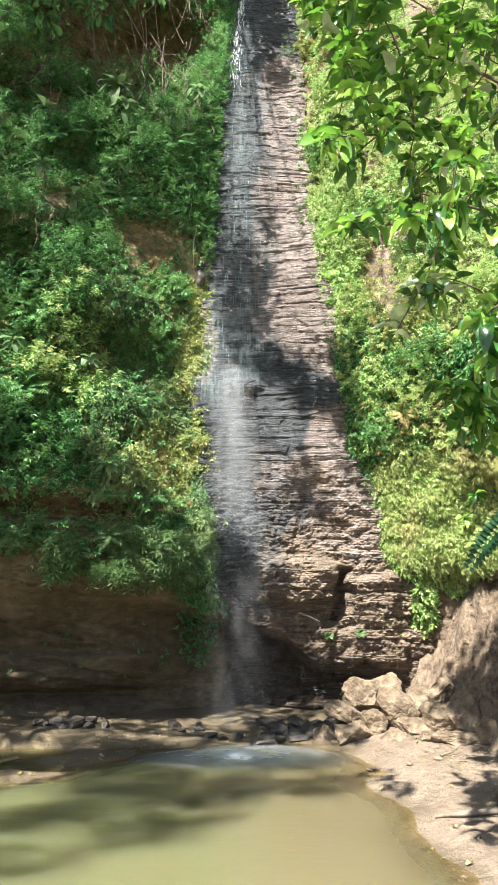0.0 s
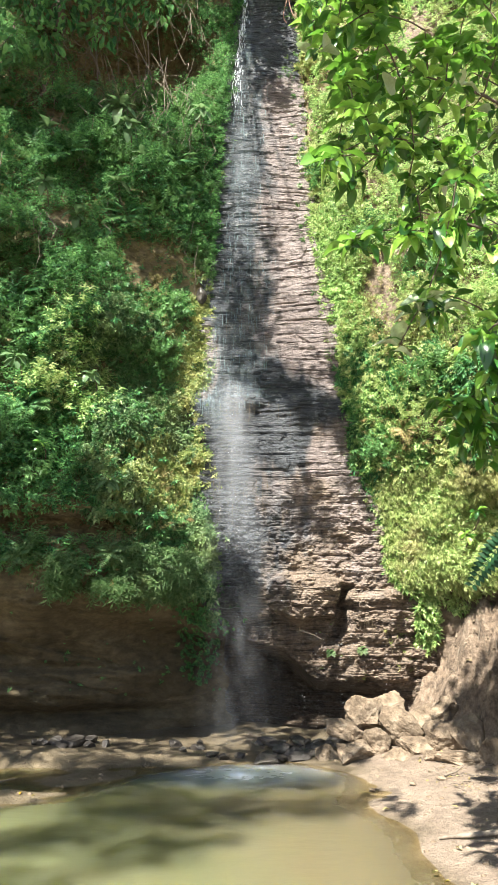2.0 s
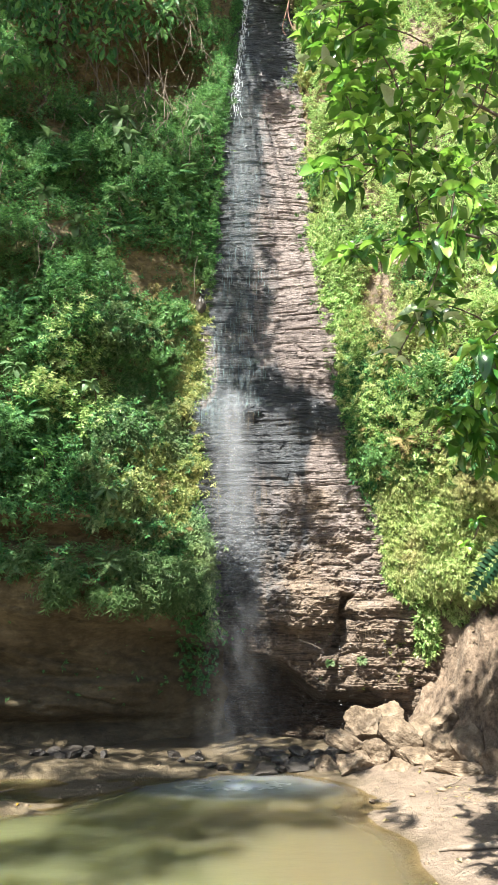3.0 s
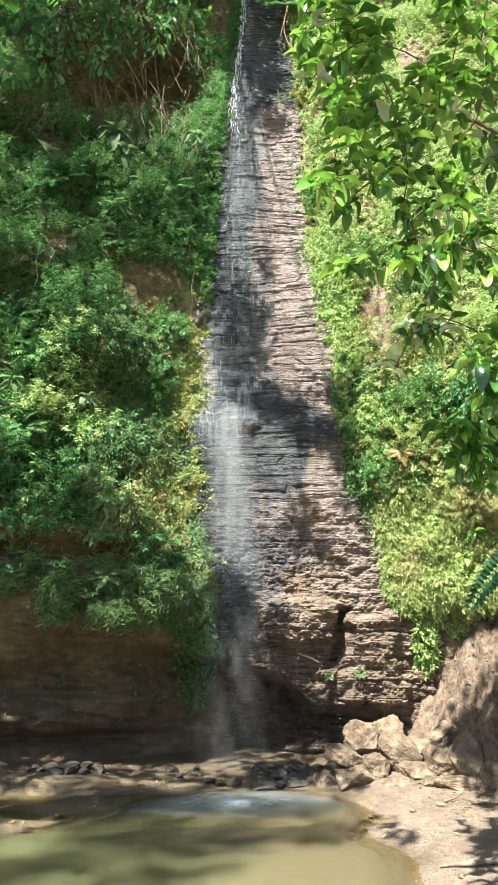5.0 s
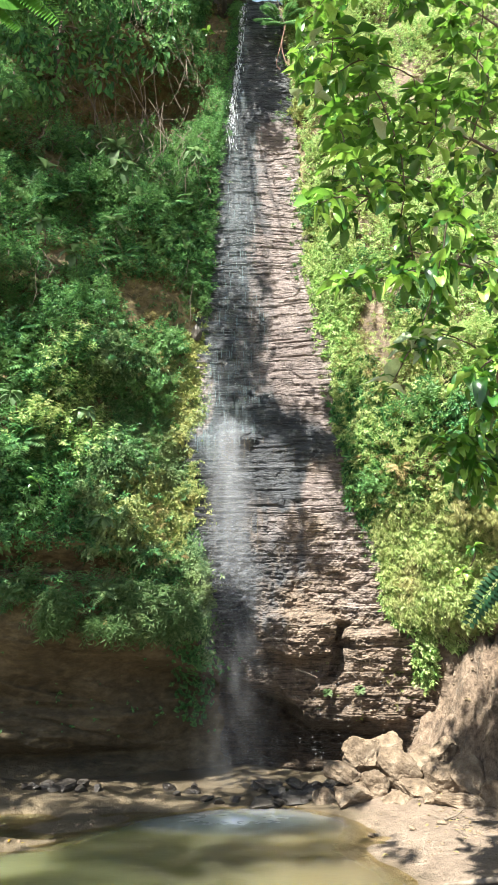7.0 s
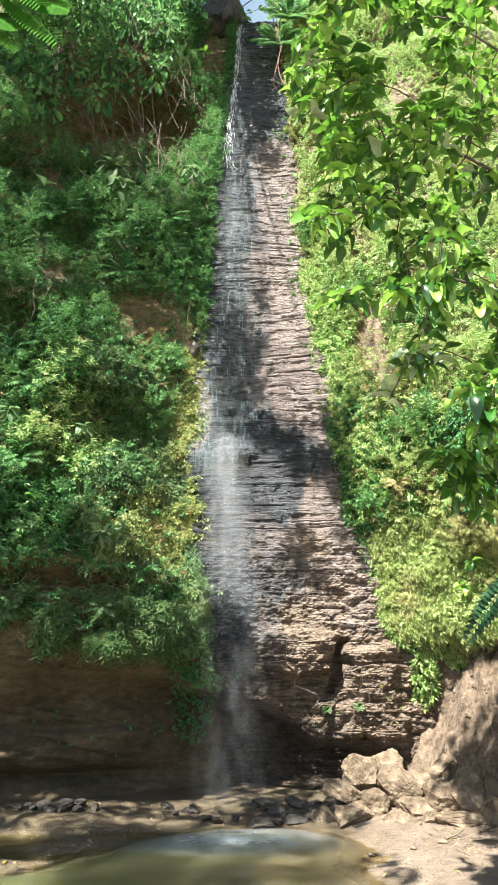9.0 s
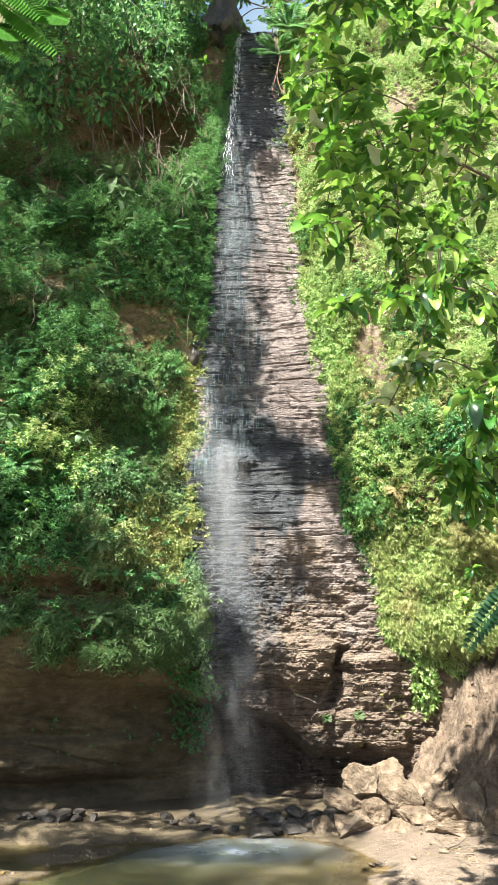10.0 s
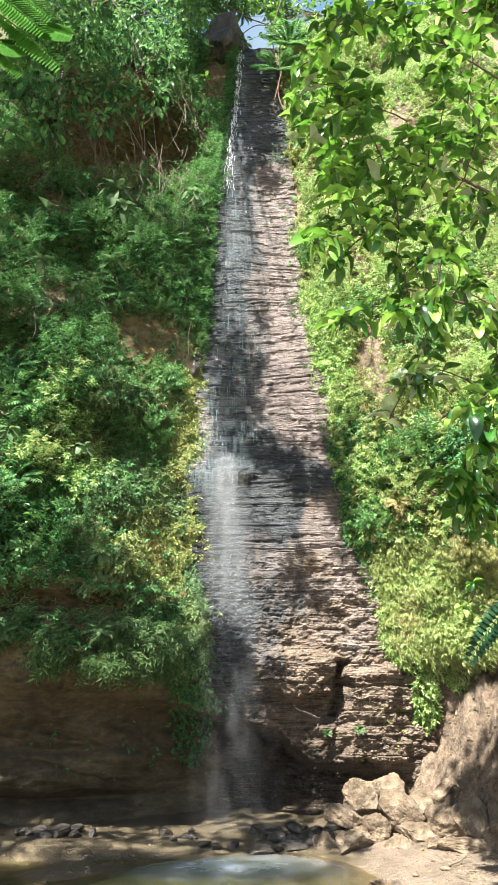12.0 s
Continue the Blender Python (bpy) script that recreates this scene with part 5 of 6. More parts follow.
def twig_to(tip):
    """A thin shoot from the nearest wood, itself a place for the next ones."""
    foot = min(NODES, key=lambda q: (q - tip).length + (0.5 if q.x < tip.x - 0.1 else 0))
    reach = (tip - foot).length
    mid = foot.lerp(tip, 0.5) + Vector((0.05 * reach, 0.04 * reach, 0.1 * reach))
    lines.append(([foot, foot.lerp(mid, 0.5) + Vector((0, 0, 0.03 * reach)), mid, mid.lerp(tip, 0.5) + Vector((0, 0, 0.03 * reach)), tip], (0.0055, 0.005, 0.0045, 0.004, 0.003)))
    NODES.append(tip)
    NODES.append(mid)
    return (tip - mid).normalized()


def leaf_rows(mesh):
    v = np.array([tuple(q.co) for q in mesh.vertices])
    f = np.array([tuple(q.vertices) for q in mesh.polygons])
    return v, f


SHAPES = [leaf_rows(m) for m in BROAD]
TIPS.sort(key=lambda q: math.dist(q, (2.6, 4.1, 4.5)))
for x, y, z in TIPS:
    count, size = int(rng.integers(12, 18)), rng.uniform(0.8, 1.15)
    tip = Vector((x, y, z))
    way = twig_to(tip)
    for i in range(count):
        a = i * 2.4 + rng.random()
        out = Vector((math.cos(a), math.sin(a) * 0.8 - 0.2, rng.uniform(-0.65, 0.4))) + way * 0.5
        at = tip - way * 0.16 * rng.random() + Vector(rng.normal(0, 0.035, 3))
        if leaves_left > 0:
            pick = rng.random()
            mesh = YELLOW if pick < 0.014 else SILVER if pick < 0.1 else BROAD[int(rng.integers(4))]
            place_leaf(mesh, at, out, (rng.normal(0, 0.3), rng.normal(0, 0.3), 1), tree, size * rng.uniform(0.65, 1.2))
            leaves_left -= 1
        else:
            places.append(tuple(at))
            ways.append(tuple(out))
# tips with pale silvery leaves among the green ones
for x, y, z, count in ((0.958, 3.6, 3.416, 13), (1.03, 3.6, 3.348, 12), (0.9, 3.62, 3.34, 8), (0.559, 3.6, 3.8, 9), (0.869, 3.6, 4.691, 6), (1.235, 3.6, 4.794, 6), (0.42, 3.6, 5.08, 9), (0.438, 3.6, 5.489, 7), (0.8, 3.6, 3.15, 7)):
    tip = Vector((x, y, z))
    way = twig_to(tip)
    for i in range(count):
        a = i * 2.4 + rng.random()
        pale = i % 3 == 0
        place_leaf(SILVER if pale else BROAD[i % 4], tip + Vector(rng.normal(0, 0.02, 3)), Vector((math.cos(a), -0.3 + rng.normal(0, 0.3), 0.7 * math.sin(a) - 0.1)), (rng.normal(0, 0.4), rng.normal(-0.3, 0.4), 1), tree, rng.uniform(0.6, 0.95), label="pale silvery leaf" if pale else "")
# the crown beyond: higher up and out over the bank
for _ in range(42):
    tip = Vector((rng.uniform(2.2, 4.8), rng.uniform(4.2, 7.2), rng.uniform(4.2, 7.8)))
    if tip.x < 0.39 * tip.y + 0.35 and tip.z < 1.7 + 1.25 * tip.y:
        continue
    twig_to(tip)
    for i in range(12):
        a = i * 2.4 + rng.random()
        places.append(tuple(tip + Vector(rng.normal(0, 0.05, 3))))
        ways.append((math.cos(a), math.sin(a), rng.uniform(-0.7, 0.2)))
places, ways = np.array(places), np.array(ways)
turns = turn_to(ways, np.tile((0.0, 0.0, 1.0), (len(ways), 1)) + rng.normal(0, 0.25, (len(ways), 3)))
vs, fs, base = [], [], 0
for k, (v, f) in enumerate(SHAPES):
    a, b = lay(v, f, places[k::4], turns[k::4], rng.uniform(0.7, 1.2, len(places[k::4])))
    vs.append(a), fs.append(b + base)
    base += len(a)
part("crown", mesh_of("crown", np.concatenate(vs), np.concatenate(fs), M_TREE), tree)["kind"] = "stuff"
part("twig", branch_mesh("twig", lines, M_BARK, 5), tree)["kind"] = "stuff"


# ---- trees on and beside the cliff, with unseen ones added for shade ----
def leafy_tree(name, foot, joints, clumps, leaf, per, material, label, seed, wide=1.0, shape=(SLIP_V * (1.2, 1, 1), SLIP_F)):
    """Trunk, limbs and a crown of leaf clumps, each clump (x, y, z, radius)."""
    rng = np.random.default_rng(seed)
    thing = tagged(new(name), label, "tree", "trees round the gorge")
    pts = [Vector(foot)] + [Vector(j) for j in joints]
    part("trunk", branch_mesh("trunk", [(pts, [0.14 * 0.15 ** (i / (len(pts) - 1)) for i in range(len(pts))])], M_BARK, 9), thing)
    lines, places, ways = [], [], []
    for x, y, z, r in clumps:
        c = Vector((x, y, z))
        start = min(pts[1:], key=lambda q: (q - c).length)
        lines.append(([start, start.lerp(c, 0.5) + Vector((0, 0, 0.15 * r)), c], (0.012, 0.009, 0.005)))
        n = max(int(per * r * r), 8)
        d = rng.normal(0, 1, (n, 3))
        d /= np.linalg.norm(d, axis=1, keepdims=True)
        rr = r * rng.uniform(0.35, 1.1, n) * (1 + 0.45 * fbm(d[:, 0] * 2.2 + x, d[:, 1] * 2.2 + y, d[:, 2] * 2.2, 2))
        places.append(np.array(c) + d * rr[:, None] * (1, 1, 0.8))
        ways.append(d * (1, 1, 0.5) + rng.normal(0, 0.5, (n, 3)) + (0, 0, -0.35))
    places, ways = np.concatenate(places), np.concatenate(ways)
    turns = turn_to(ways, np.tile((0.0, 0.0, 1.0), (len(ways), 1)) + rng.normal(0, 0.35, (len(ways), 3)))
    v, f = lay(shape[0] * (wide, 1, 1), shape[1], places, turns, leaf * rng.uniform(0.6, 1.3, len(places)))
    part("limbs", branch_mesh("limbs", lines, M_BARK, 6), thing)
    part("crown", mesh_of("crown", v, f, material, False), thing)["kind"] = "stuff"
    return thing


# clumps of unseen crowns, down to BOUGH_CLUMPS, each placed to cast shade
CROWN_CLUMPS = [
    (-5.26, 9.88, 17.7, 0.9), (-5.36, 9.88, 16.27, 0.9), (-4.56, 10.38, 16.64, 0.9), (-3.64, 10.58, 17.01, 0.9), (-5.03, 9.91, 15.91, 0.9),
    (-3.95, 10.31, 16.37, 0.9), (-5.65, 9.61, 15.48, 0.9), (-5.85, 10.38, 19.69, 0.9),
]
SLOPE_CLUMPS = [
    (-4.92, 6.92, 14.5, 0.35), (-6.43, 8.27, 19.06, 0.5), (-5.45, 8.19, 18.46, 0.5), (-5.16, 7.44, 16.13, 0.45), (-5.67, 6.53, 13.51, 0.4),
    (-5.06, 6.92, 14.56, 0.4), (-4.43, 5.6, 9.84, 0.45), (-5.28, 5.46, 9.04, 0.5), (-4.1, 5.68, 9.22, 0.45), (-5.06, 5.61, 8.55, 0.45),
    (-4.38, 5.71, 8.52, 0.45), (-3.73, 6.04, 8.49, 0.35), (-2.87, 7.89, 15.23, 0.22), (-2.43, 7.7, 14.43, 0.25), (-2.12, 7.5, 13.66, 0.3),
    (-4.48, 8.03, 17.67, 0.45), (-3.88, 7.23, 14.62, 0.35),
]
BROW_CLUMPS = [
    (-1.54, 11.29, 21.87, 0.7), (-1.28, 10.53, 19.29, 0.6), (-1.03, 10.14, 17.94, 0.4), (-1.69, 10.82, 20.27, 0.6),
    (-6.48, 11.14, 19.15, 0.6), (-5.57, 12.54, 20.38, 0.6), (-4.4, 12.82, 21.02, 0.5), (-3.39, 12.15, 20.98, 0.5), (-6.69, 10.55, 20.18, 0.6),
    (-5.66, 11.23, 21.24, 0.6), (-4.56, 11.65, 21.47, 0.5), (-2.06, 12.28, 22.76, 0.7), (-1.25, 12.8, 21.8, 0.7), (-1.0, 13.3, 21.2, 0.5), (-2.0, 11.9, 21.8, 0.7), (-1.9, 11.7, 20.8, 0.6), (-0.97, 11.8, 22.0, 0.5), (-0.97, 11.3, 20.0, 0.5), (-0.92, 11.1, 18.7, 0.4),
    (-6.31, 9.07, 16.74, 0.5),
]
POOL_CLUMPS = [
    (-5.95, 4.03, 8.93, 0.5), (-5.21, 4.37, 8.92, 0.22), (-4.38, 4.48, 8.86, 0.3), (-3.52, 4.41, 8.84, 0.3), (-2.68, 4.31, 8.82, 0.45),
    (-1.97, 4.53, 8.86, 0.35), (-2.17, 5.05, 8.89, 0.3), (-7.07, -1.55, 16.04, 0.6), (-6.41, 0.05, 12.86, 0.5), (-6.76, -0.26, 12.83, 0.35),
    (-5.87, -0.04, 12.79, 0.4), (-5.52, 0.6, 12.79, 0.45), (-6.75, -2.76, 17.57, 0.6), (-5.94, -2.92, 17.57, 0.6), (-5.22, -3.08, 17.57, 0.5),
    (-6.93, -5.59, 19.17, 0.6), (-4.62, -3.21, 15.97, 0.35), (-7.6, -5.13, 19.17, 0.6), (-6.39, -5.37, 19.17, 0.5), (-8.07, -2.05, 16.07, 0.5),
    (-7.77, -6.19, 19.17, 0.45), (-8.2, -6.53, 19.17, 0.4), (-1.36, 2.56, 7.99, 0.22), (-1.2, 1.93, 8.03, 0.15),
]
BANK_CLUMPS = [
    (-7.18, -6.84, 19.17, 0.4), (-6.77, -6.36, 19.17, 0.35), (-7.83, -7.48, 19.17, 0.3), (-2.69, 5.42, 9.34, 0.3), (-3.77, 5.62, 8.92, 0.18),
    (-4.53, 5.52, 8.93, 0.2), (-6.05, 5.13, 8.94, 0.35), (-6.42, 4.89, 8.94, 0.35), (-5.33, 5.26, 8.93, 0.2), (-1.99, 5.49, 9.33, 0.3),
    (-3.08, 5.52, 8.93, 0.3), (-2.27, 5.24, 9.31, 0.3), (-2.44, 4.6, 8.85, 0.35), (-1.85, 4.25, 8.87, 0.3), (-1.71, 3.61, 8.83, 0.2),
    (0.42, 4.04, 9.38, 0.2), (0.17, 4.35, 9.08, 0.16), (0.35, 3.91, 9.01, 0.32), (0.13, 4.1, 8.59, 0.26), (-0.14, 4.2, 8.34, 0.22),
    (0.21, 3.55, 8.24, 0.18), (0.31, 3.76, 8.66, 0.18), (-0.04, 4.46, 8.79, 0.24),
]
ROCK_CLUMPS = [
    (-2.82, 5.82, 9.92, 0.24), (-2.73, 5.63, 9.91, 0.28), (-2.69, 5.8, 9.8, 0.28), (-3.12, 5.68, 9.66, 0.18), (-2.02, 7.35, 13.06, 0.28),
    (-2.22, 7.19, 12.47, 0.2), (-1.79, 7.11, 12.14, 0.26), (-1.2, 6.77, 11.54, 0.2), (-0.65, 6.77, 11.54, 0.3), (-0.43, 6.97, 12.09, 0.3),
    (-0.49, 6.73, 11.05, 0.25), (-1.67, 6.19, 10.66, 0.18), (-1.32, 6.17, 10.57, 0.18), (-1.36, 6.46, 10.53, 0.16), (-1.69, 7.87, 15.1, 0.14),
    (-1.91, 7.63, 14.17, 0.2)
]
BOUGH_CLUMPS = [
    (0.22, 2.68, 6.35, 0.24), (0.32, 2.55, 6.29, 0.24), (0.09, 2.55, 6.04, 0.2), (0.49, 2.68, 6.48, 0.2), (0.05, 2.68, 6.66, 0.15),
    (0.74, 2.82, 6.69, 0.18), (0.43, 2.82, 6.55, 0.18), (0.46, 2.41, 6.0, 0.2), (0.77, 2.68, 6.3, 0.2), (0.49, 2.82, 6.93, 0.18),
    (0.04, 2.55, 6.42, 0.2), (-0.07, 1.23, 6.5, 0.3), (0.24, 4.06, 8.2, 0.3), (0.4, 3.96, 8.5, 0.3), (0.5, 4.06, 8.8, 0.28), (0.6, 3.76, 8.3, 0.3), (0.7, 3.86, 8.7, 0.3), (0.4, 3.66, 8.0, 0.25), (-2.18, 12.3, 23.29, 0.8), (-1.97, 11.48, 24.49, 0.8),
]
OVERHANG_CLUMPS = [
    (-4.47, 11.5, 15.3, 0.7), (-3.51, 12.0, 15.72, 0.7), (-2.61, 12.5, 16.48, 0.6), (-1.8, 12.5, 15.95, 0.5), (-4.57, 11.5, 13.87, 0.6),
    (-3.77, 12.0, 14.24, 0.6), (-2.85, 12.2, 14.61, 0.6), (-2.06, 12.4, 14.57, 0.5), (-1.62, 13.0, 17.44, 0.6), (-4.11, 11.8, 13.11, 0.45),
    (-3.03, 12.2, 13.57, 0.4), (-4.73, 11.5, 12.68, 0.45), (-2.47, 13.0, 17.82, 0.6), (-3.87, 12.5, 17.38, 0.7), (-1.26, 13.5, 18.54, 0.5),
    (-5.06, 12.0, 17.29, 0.8),
]
HOLLOW_CLUMPS = [
    (-1.5, 14.6, 18.95, 0.3), (-1.17, 14.5, 18.22, 0.22), (-0.52, 15.0, 20.74, 0.4), (0.31, 15.5, 21.49, 0.35), (-1.59, 14.2, 17.49, 0.35),
    (-0.03, 14.9, 20.39, 0.25), (-1.07, 14.8, 20.48, 0.5), (1.07, 15.6, 21.27, 0.45), (0.74, 15.6, 22.09, 0.5), (0.08, 14.9, 20.06, 0.15),
    (-6.91, 16.5, 22.64, 1.1), (-4.95, 16.5, 22.64, 1.1), (-3.16, 16.5, 22.64, 1.0), (-1.66, 15.8, 21.87, 0.9),
]
RIM_CLUMPS = [
    (1.34, 16.0, 21.3, 0.55), (1.84, 15.5, 19.47, 0.6), (2.55, 16.5, 22.15, 0.8), (3.76, 16.5, 21.67, 0.9), (5.29, 17.0, 21.79, 1.0),
    (6.82, 17.0, 22.52, 1.0), (7.49, 16.5, 20.27, 1.0), (1.33, 14.6, 17.73, 0.4), (2.97, 15.6, 19.04, 0.7), (1.1, 16.0, 22.25, 0.6),
    (4.06, 15.5, 18.51, 0.8), (5.65, 15.5, 18.29, 0.8), (8.1, 17.0, 22.52, 1.0), (7.02, 16.0, 22.01, 0.9), (5.97, 16.5, 22.52, 0.8),
    (0.88, 14.9, 19.84, 0.2), (0.21, 14.9, 20.57, 0.3), (0.7, 14.9, 20.52, 0.3), (1.05, 14.6, 18.91, 0.25), (1.01, 14.9, 20.17, 0.3),
    (0.81, 14.9, 19.31, 0.2), (0.97, 14.8, 19.62, 0.25), (0.21, 14.8, 20.27, 0.25), (0.14, 14.9, 19.05, 0.12), (0.02, 14.9, 19.95, 0.2),
]
# an unseen canopy added towards the sun; its gaps leave glades on the wall
GLADES = ((-2.2, 2.75, 1.7, 0.4), (-2.9, 5.6, 0.68, 0.95), (-1.25, 4.3, 0.75, 0.7), (-0.85, 6.0, 0.4, 1.8), (-3.6, 7.4, 0.35, 0.5), (-1.0, 12.5, 0.5, 1.5), (-1.8, 8.0, 0.5, 0.4))
rng = np.random.default_rng(109)
CANOPY = [(-1.77, 6.43, 13.2, 0.3), (-1.47, 6.43, 13.0, 0.28), (-1.27, 6.43, 13.4, 0.26), (-2.07, 6.43, 12.9, 0.28), (-1.57, 6.33, 12.5, 0.3), (-1.27, 6.23, 12.4, 0.28),
          (-2.77, 7.13, 16.1, 0.34), (-2.47, 7.03, 15.6, 0.3), (-2.77, 6.93, 15.4, 0.34), (-2.17, 6.93, 14.9, 0.28), (-2.57, 6.83, 14.8, 0.34), (-2.1, 6.8, 14.3, 0.25), (-2.75, 6.75, 14.2, 0.3), (-2.4, 6.7, 14.0, 0.3),
          (-3.22, 3.91, 10.38, 0.42), (-3.05, 3.95, 9.95, 0.36), (-3.4, 3.9, 10.9, 0.36), (-2.95, 4.1, 10.5, 0.3), (-0.86, 5.62, 11.75, 0.28), (-0.98, 5.86, 12.6, 0.3), (-1.05, 6.05, 13.0, 0.25)]
for z in np.arange(2.7, 11.6, 0.62):
    for x in np.arange(-4.7, -0.6, 0.58):
        cx, cz = x + rng.uniform(-0.2, 0.2), z + rng.uniform(-0.2, 0.2)
        if cx > np.interp(cz, *EDGE_L) - 0.25 or max(float(spot(cx, cz, *g)) for g in GLADES) > 0.2 or rng.random() < (0.55 if spot(cx, cz, -1.5, 6.0, 0.8, 1.7) > 0.3 else 0.07):
            continue
        p = Vector((cx, float(cliff_y(np.array(cx), np.array(cz), False)) - 0.4, cz)) + SUN_WAY * rng.uniform(8.5, 10.5)
        CANOPY.append((*p, rng.uniform(0.28, 0.42)))
for x in np.arange(-4.0, -0.3, 0.62):
    for y in np.arange(8.5, 10.7, 0.6):
        p = Vector((x + rng.uniform(-0.2, 0.2), y + rng.uniform(-0.2, 0.2), 0.1)) + SUN_WAY * rng.uniform(12, 14)
        if rng.random() < 0.6:
            CANOPY.append((*p, rng.uniform(0.3, 0.42)))
# these six stand out of view, added for the shade they cast
leafy_tree("canopy_tree", (-7.8, 3.0, 0.2), [(-7.6, 3.2, 5), (-6.6, 4, 10), (-5, 5.2, 14), (-4.2, 5.6, 17)], CANOPY, 0.17, 400, M_DARK, "unseen canopy added to shade the cliff", 110)
leafy_tree("slope_tree", (-7.5, 5.5, 0.2), [(-7.3, 5.8, 5), (-6.6, 6.4, 9), (-5.5, 6.8, 12)], SLOPE_CLUMPS, 0.2, 800, M_DARK, "unseen tree added beside the gorge to shade the slope", 101)
leafy_tree("brow_tree", (-4.5, 16, 19.5), [(-4.2, 15, 21), (-3, 13, 22.5), (-2, 11, 22)], BROW_CLUMPS + ROCK_CLUMPS, 0.17, 1700, M_DARK, "unseen tree added at the cliff's brow to shade the rock", 102)
leafy_tree("pool_tree", (-6.0, 0.5, 0.3), [(-5.8, 1, 4), (-5, 2, 8), (-3.8, 3.2, 10)], POOL_CLUMPS + BANK_CLUMPS, 0.19, 820, M_DARK, "unseen tree added to shade the pool", 103)
leafy_tree("bank_tree", (3.4, -1.8, 0.2), [(3.2, -1.6, 3), (2.3, -0.8, 6), (1.0, 0.3, 8)], BOUGH_CLUMPS, 0.15, 1500, M_DARK, "unseen tree added on the near bank for shade", 108)
leafy_tree("leaning_tree", (-6.5, 15.5, 18.5), [(-6.2, 14.5, 20), (-5.5, 12.5, 20.5), (-4.5, 11, 20.5)], CROWN_CLUMPS, 0.18, 1300, M_DARK, "unseen tree added above the cliff for shade", 107)
leafy_tree("overhanging_tree", (-4.6, 14.2, 15.5), [(-4.4, 13.6, 16.5), (-4.0, 13, 17.5), (-3.2, 12.8, 18)], OVERHANG_CLUMPS, 1.3, 380, M_HERB, "leafy tree overhanging the shaded cliff", 104, 1.0, SHAPES[1])
# the thicket's dark leaf colour stands in for the shade up there
leafy_tree("thicket_tree", (-2.2, 15.4, 17.5), [(-2.3, 15.3, 18.5), (-1.8, 15.1, 20)], HOLLOW_CLUMPS, 0.14, 2600, M_DARK, "dense thicket at the top of the fall, coloured dark for shade", 105)
leafy_tree("rim_tree", (4.5, 17.5, 19), [(4.3, 17, 20), (3.5, 16.8, 21.5), (2.5, 16.5, 22)], RIM_CLUMPS, 1.25, 300, M_TREE, "bright green tree on the rim of the cliff", 106, 1.0, SHAPES[0])

# a mound added as the shaded hump; its dark stone carries the shade
boulder((-0.46, 15.0, 19.05), (1.5, 1.2, 1.35), 77, (0, 10, 20), "dark mound added for the shaded hump at the top of the fall", M_WETSTONE, 4)
# hanging vines
def vine(points, radius, label, material):
    pts = [Vector(p) for p in points]
    fine = []
    for k in range(13):
        t = k / 12 * (len(pts) - 1)
        i = min(int(t), len(pts) - 2)
        a, b, c, d = (pts[min(max(i + o, 0), len(pts) - 1)] for o in (-1, 0, 1, 2))
        t -= i
        fine.append(0.5 * (2 * b + (c - a) * t + (2 * a - 5 * b + 4 * c - d) * t * t + (3 * b - a - 3 * c + d) * t ** 3))
    tagged(new("vine", branch_mesh("vine", [(fine, [radius] * len(fine))], material, 6)), label, "vine", "vines on the cliff")


vine([(1.086, 14.0, 19.478), (0.811, 14.0, 18.251), (0.944, 14.0, 17.272), (1.041, 14.0, 16.985)], 0.012, "pale twisted vine hanging by the fall", M_DEADWOOD)
vine([(1.041, 14.0, 16.985), (0.885, 14.0, 16.232), (0.793, 14.0, 15.772), (0.874, 14.0, 15.555)], 0.012, "reddish vine tip curling by the fall", M_REDVINE)
vine([(1.041, 14.0, 16.985), (0.929, 14.0, 16.325), (1.034, 14.0, 15.774), (1.202, 14.0, 15.666)], 0.012, "reddish vine tip curling by the fall", M_REDVINE)
vine([(-0.51, 14.8, 20.375), (0.207, 14.8, 19.788), (1.15, 14.8, 19.36)], 0.02, "dark bare branch across the sky gap", M_BARK)
vine([(0.046, 14.8, 19.191), (0.442, 14.8, 19.509), (0.994, 14.8, 19.445)], 0.014, "dark bare branch across the sky gap", M_BARK)
vine([(-4.204, 12.6, 14.698), (-4.014, 12.5, 13.258), (-4.334, 12.5, 12.25)], 0.014, "grey liana hanging in the shade", M_BARK)
vine([(-3.655, 12.6, 14.205), (-3.112, 12.5, 12.751), (-2.996, 12.5, 12.099)], 0.017, "grey liana hanging in the shade", M_BARK)
vine([(-2.903, 12.6, 14.367), (-2.748, 12.5, 12.621), (-3.102, 12.5, 11.879)], 0.008, "grey liana hanging in the shade", M_BARK)
vine([(-2.011, 12.6, 14.366), (-1.864, 12.5, 13.085), (-1.679, 12.5, 12.394)], 0.009, "grey liana hanging in the shade", M_BARK)
vine([(-5.049, 12.6, 14.207), (-4.982, 12.5, 12.703), (-4.441, 12.5, 12.103)], 0.018, "grey liana hanging in the shade", M_BARK)
vine([(-2.174, 12.6, 13.72), (-2.13, 12.5, 12.78), (-2.461, 12.5, 12.246)], 0.015, "grey liana hanging in the shade", M_BARK)
vine([(-3.922, 12.6, 14.368), (-4.082, 12.5, 12.818), (-4.08, 12.5, 12.102)], 0.011, "grey liana hanging in the shade", M_BARK)
vine([(-3.424, 12.6, 14.532), (-3.167, 12.5, 12.704), (-3.347, 12.5, 11.953)], 0.018, "grey liana hanging in the shade", M_BARK)
vine([(-2.703, 12.6, 14.203), (-2.105, 12.5, 12.888), (-2.05, 12.5, 12.545)], 0.015, "grey liana hanging in the shade", M_BARK)
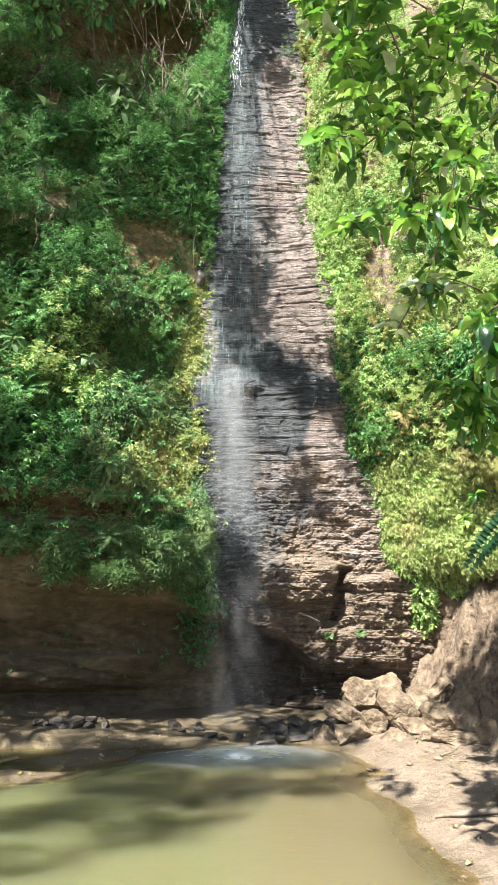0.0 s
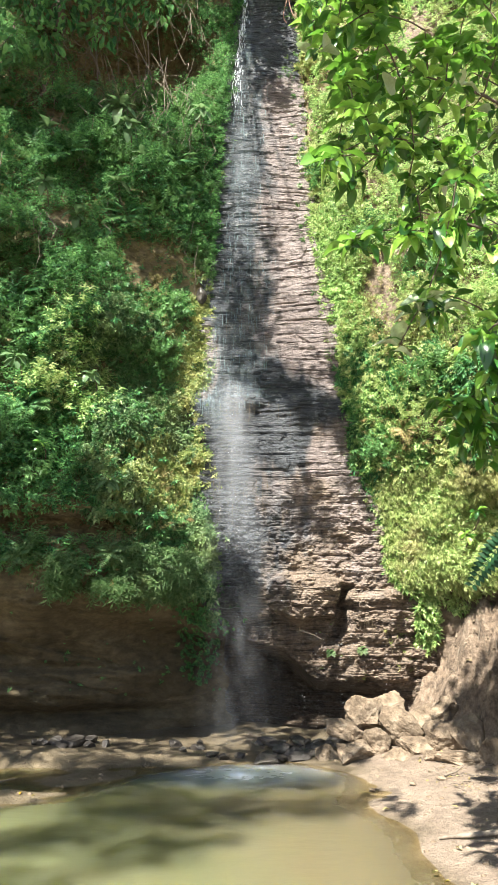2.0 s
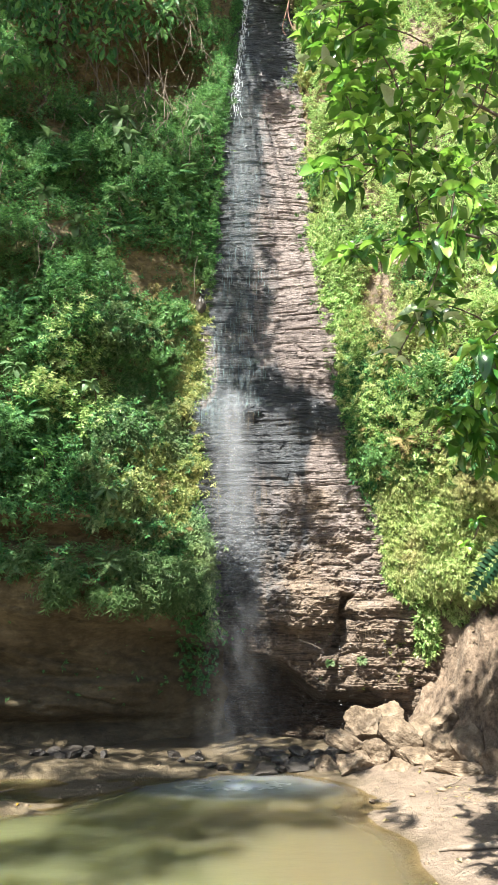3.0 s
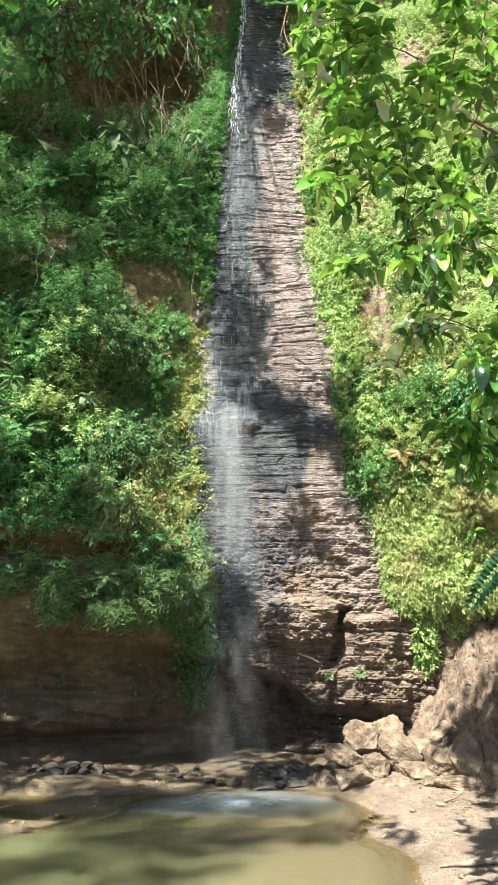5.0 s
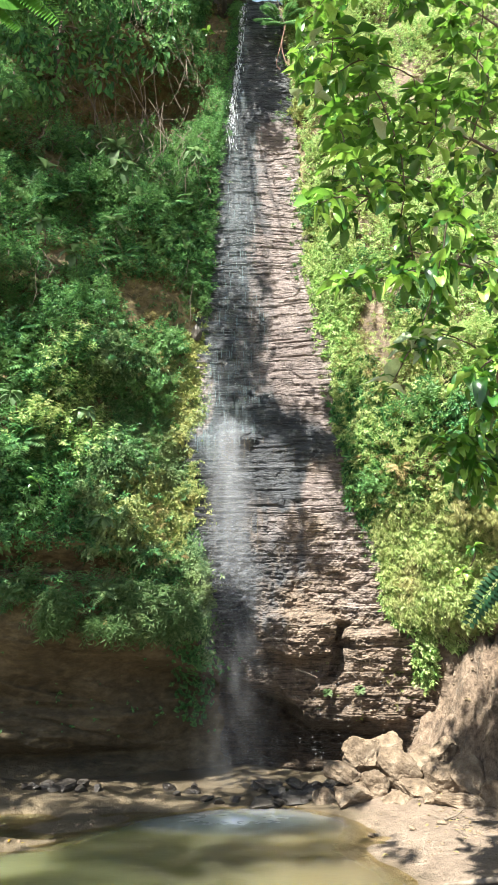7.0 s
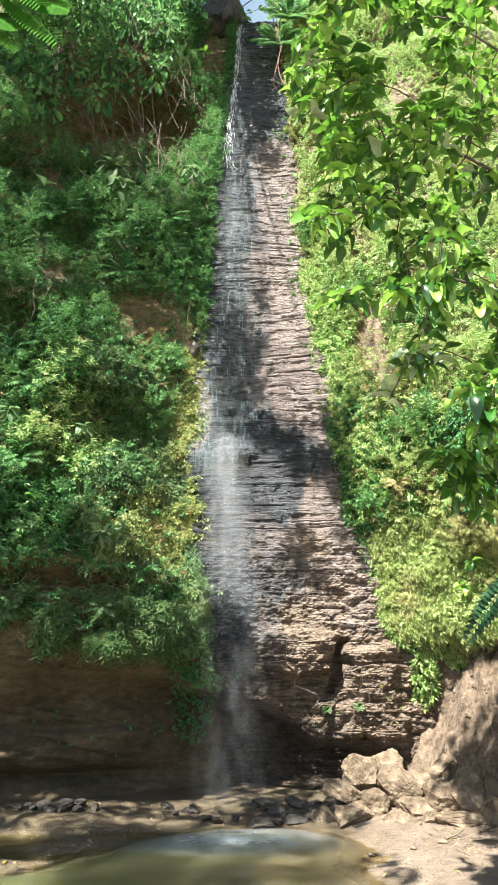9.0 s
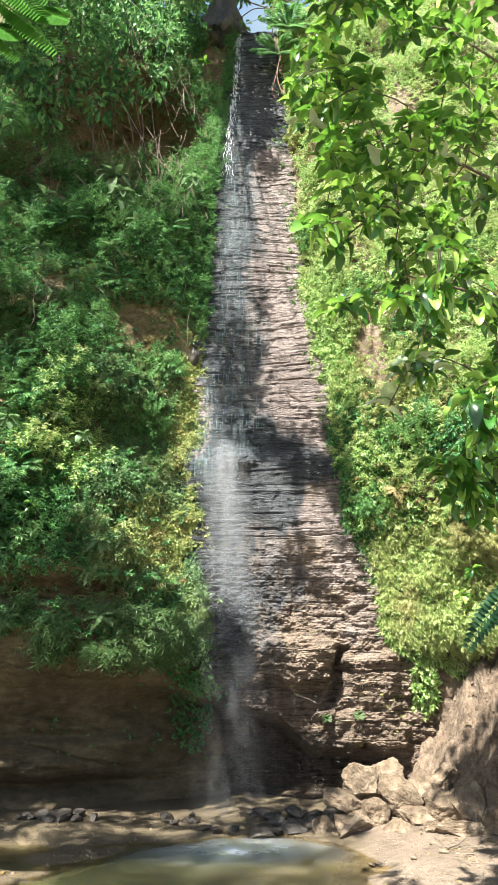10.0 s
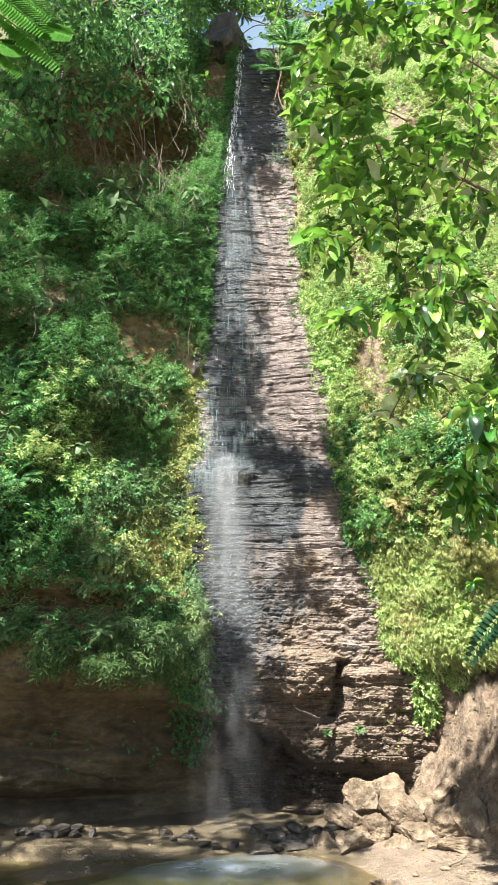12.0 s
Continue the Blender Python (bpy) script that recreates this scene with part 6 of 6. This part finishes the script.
vine([(-3.097, 12.6, 13.405), (-2.786, 12.5, 12.17), (-2.622, 12.5, 11.878)], 0.009, "grey liana hanging in the shade", M_BARK)
vine([(-4.623, 12.6, 13.724), (-4.322, 12.5, 12.577), (-3.959, 12.5, 12.102)], 0.013, "grey liana hanging in the shade", M_BARK)
vine([(-2.465, 12.6, 14.53), (-2.172, 12.5, 13.143), (-2.272, 12.5, 12.098)], 0.009, "grey liana hanging in the shade", M_BARK)


rng = np.random.default_rng(131)
tangle = []
for _ in range(90):
    x, z = rng.uniform(-4.9, -1.2), rng.uniform(12.6, 16.6)
    y, reach, sag = 12.35 + rng.uniform(-0.25, 0.25), rng.uniform(0.2, 0.9) * rng.choice((-1, 1)), rng.uniform(0.5, 1.6)
    steps = [(x + reach * t + 0.1 * math.sin(5 * t + x * 9), y + 0.1 * math.sin(4 * t), z - sag * t + 0.35 * sag * math.sin(3.1 * t) * rng.uniform(-1, 0.3)) for t in np.linspace(0, 1, 8)]
    r = rng.uniform(0.004, 0.011)
    tangle.append((steps, [r * (1 - 0.5 * k / 7) for k in range(8)]))
tagged(new("liana_tangle", branch_mesh("liana_tangle", tangle, M_DEADWOOD, 4)), "tangled thin grey lianas hanging in the shade", "lianas", kind="stuff")


def feather(name, lines, half, material, label, category, pairs=16, wide=0.75):
    """A compound leaf close by: stalks with many pairs of narrow leaflets."""
    thing = tagged(new(name), label, category)
    for a, b, c in lines:
        a, b, c = (np.array(q) for q in (a, b, c))
        t = np.linspace(0.06, 1, pairs)[:, None]
        spine = a * (1 - t) ** 2 + 2 * b * t * (1 - t) + c * t ** 2
        run = np.gradient(spine, axis=0)
        run /= np.linalg.norm(run, axis=1, keepdims=True)
        side = np.cross(run, (0.0, -1.0, 0.25))
        side /= np.linalg.norm(side, axis=1, keepdims=True)
        size = half * (0.35 + 0.65 * np.sin(np.pi * (0.1 + 0.82 * t[:, 0])))
        vs, fs, base = [], [], 0
        for s in (-1, 1):
            v, f = lay(LEAF_V * (wide, 1, 0.5), LEAF_F, spine, turn_to(side * s + 0.35 * run, np.tile((0, -0.8, 0.6), (pairs, 1))), size)
            vs.append(v), fs.append(f + base)
            base += len(v)
        stalk = part("stalk", branch_mesh("stalk", [([tuple(q) for q in spine], np.linspace(0.05, 0.02, pairs) * half)], material), thing)
        part("blade", mesh_of("blade", np.concatenate(vs), np.concatenate(fs), material, False), stalk)
    return thing


feather("mimosa_branch", [[(-0.797, 1.7, 3.828), (-0.677, 1.7, 3.731), (-0.56, 1.7, 3.582)], [(-0.688, 1.7, 3.748), (-0.616, 1.7, 3.756), (-0.535, 1.7, 3.715)], [(-0.81, 1.68, 3.943), (-0.711, 1.68, 3.879), (-0.6, 1.68, 3.768)],
                         [(-0.784, 1.72, 3.718), (-0.726, 1.72, 3.682), (-0.656, 1.72, 3.695)], [(-0.841, 1.66, 3.891), (-0.722, 1.66, 3.816), (-0.61, 1.66, 3.683)], [(-0.844, 1.74, 3.766), (-0.766, 1.74, 3.718), (-0.69, 1.74, 3.6)]], 0.06, M_FEATHER, "bright feathery compound leaves hanging close by", "foliage", 26, 1.1)
feather("fern_frond", [[(1.705, 4.2, 2.34), (1.478, 4.2, 2.222), (1.281, 4.2, 1.927)]], 0.085, M_SHADE_FROND, "shaded fern frond hanging over the bank, coloured dark", "fern", 20, 1.9)
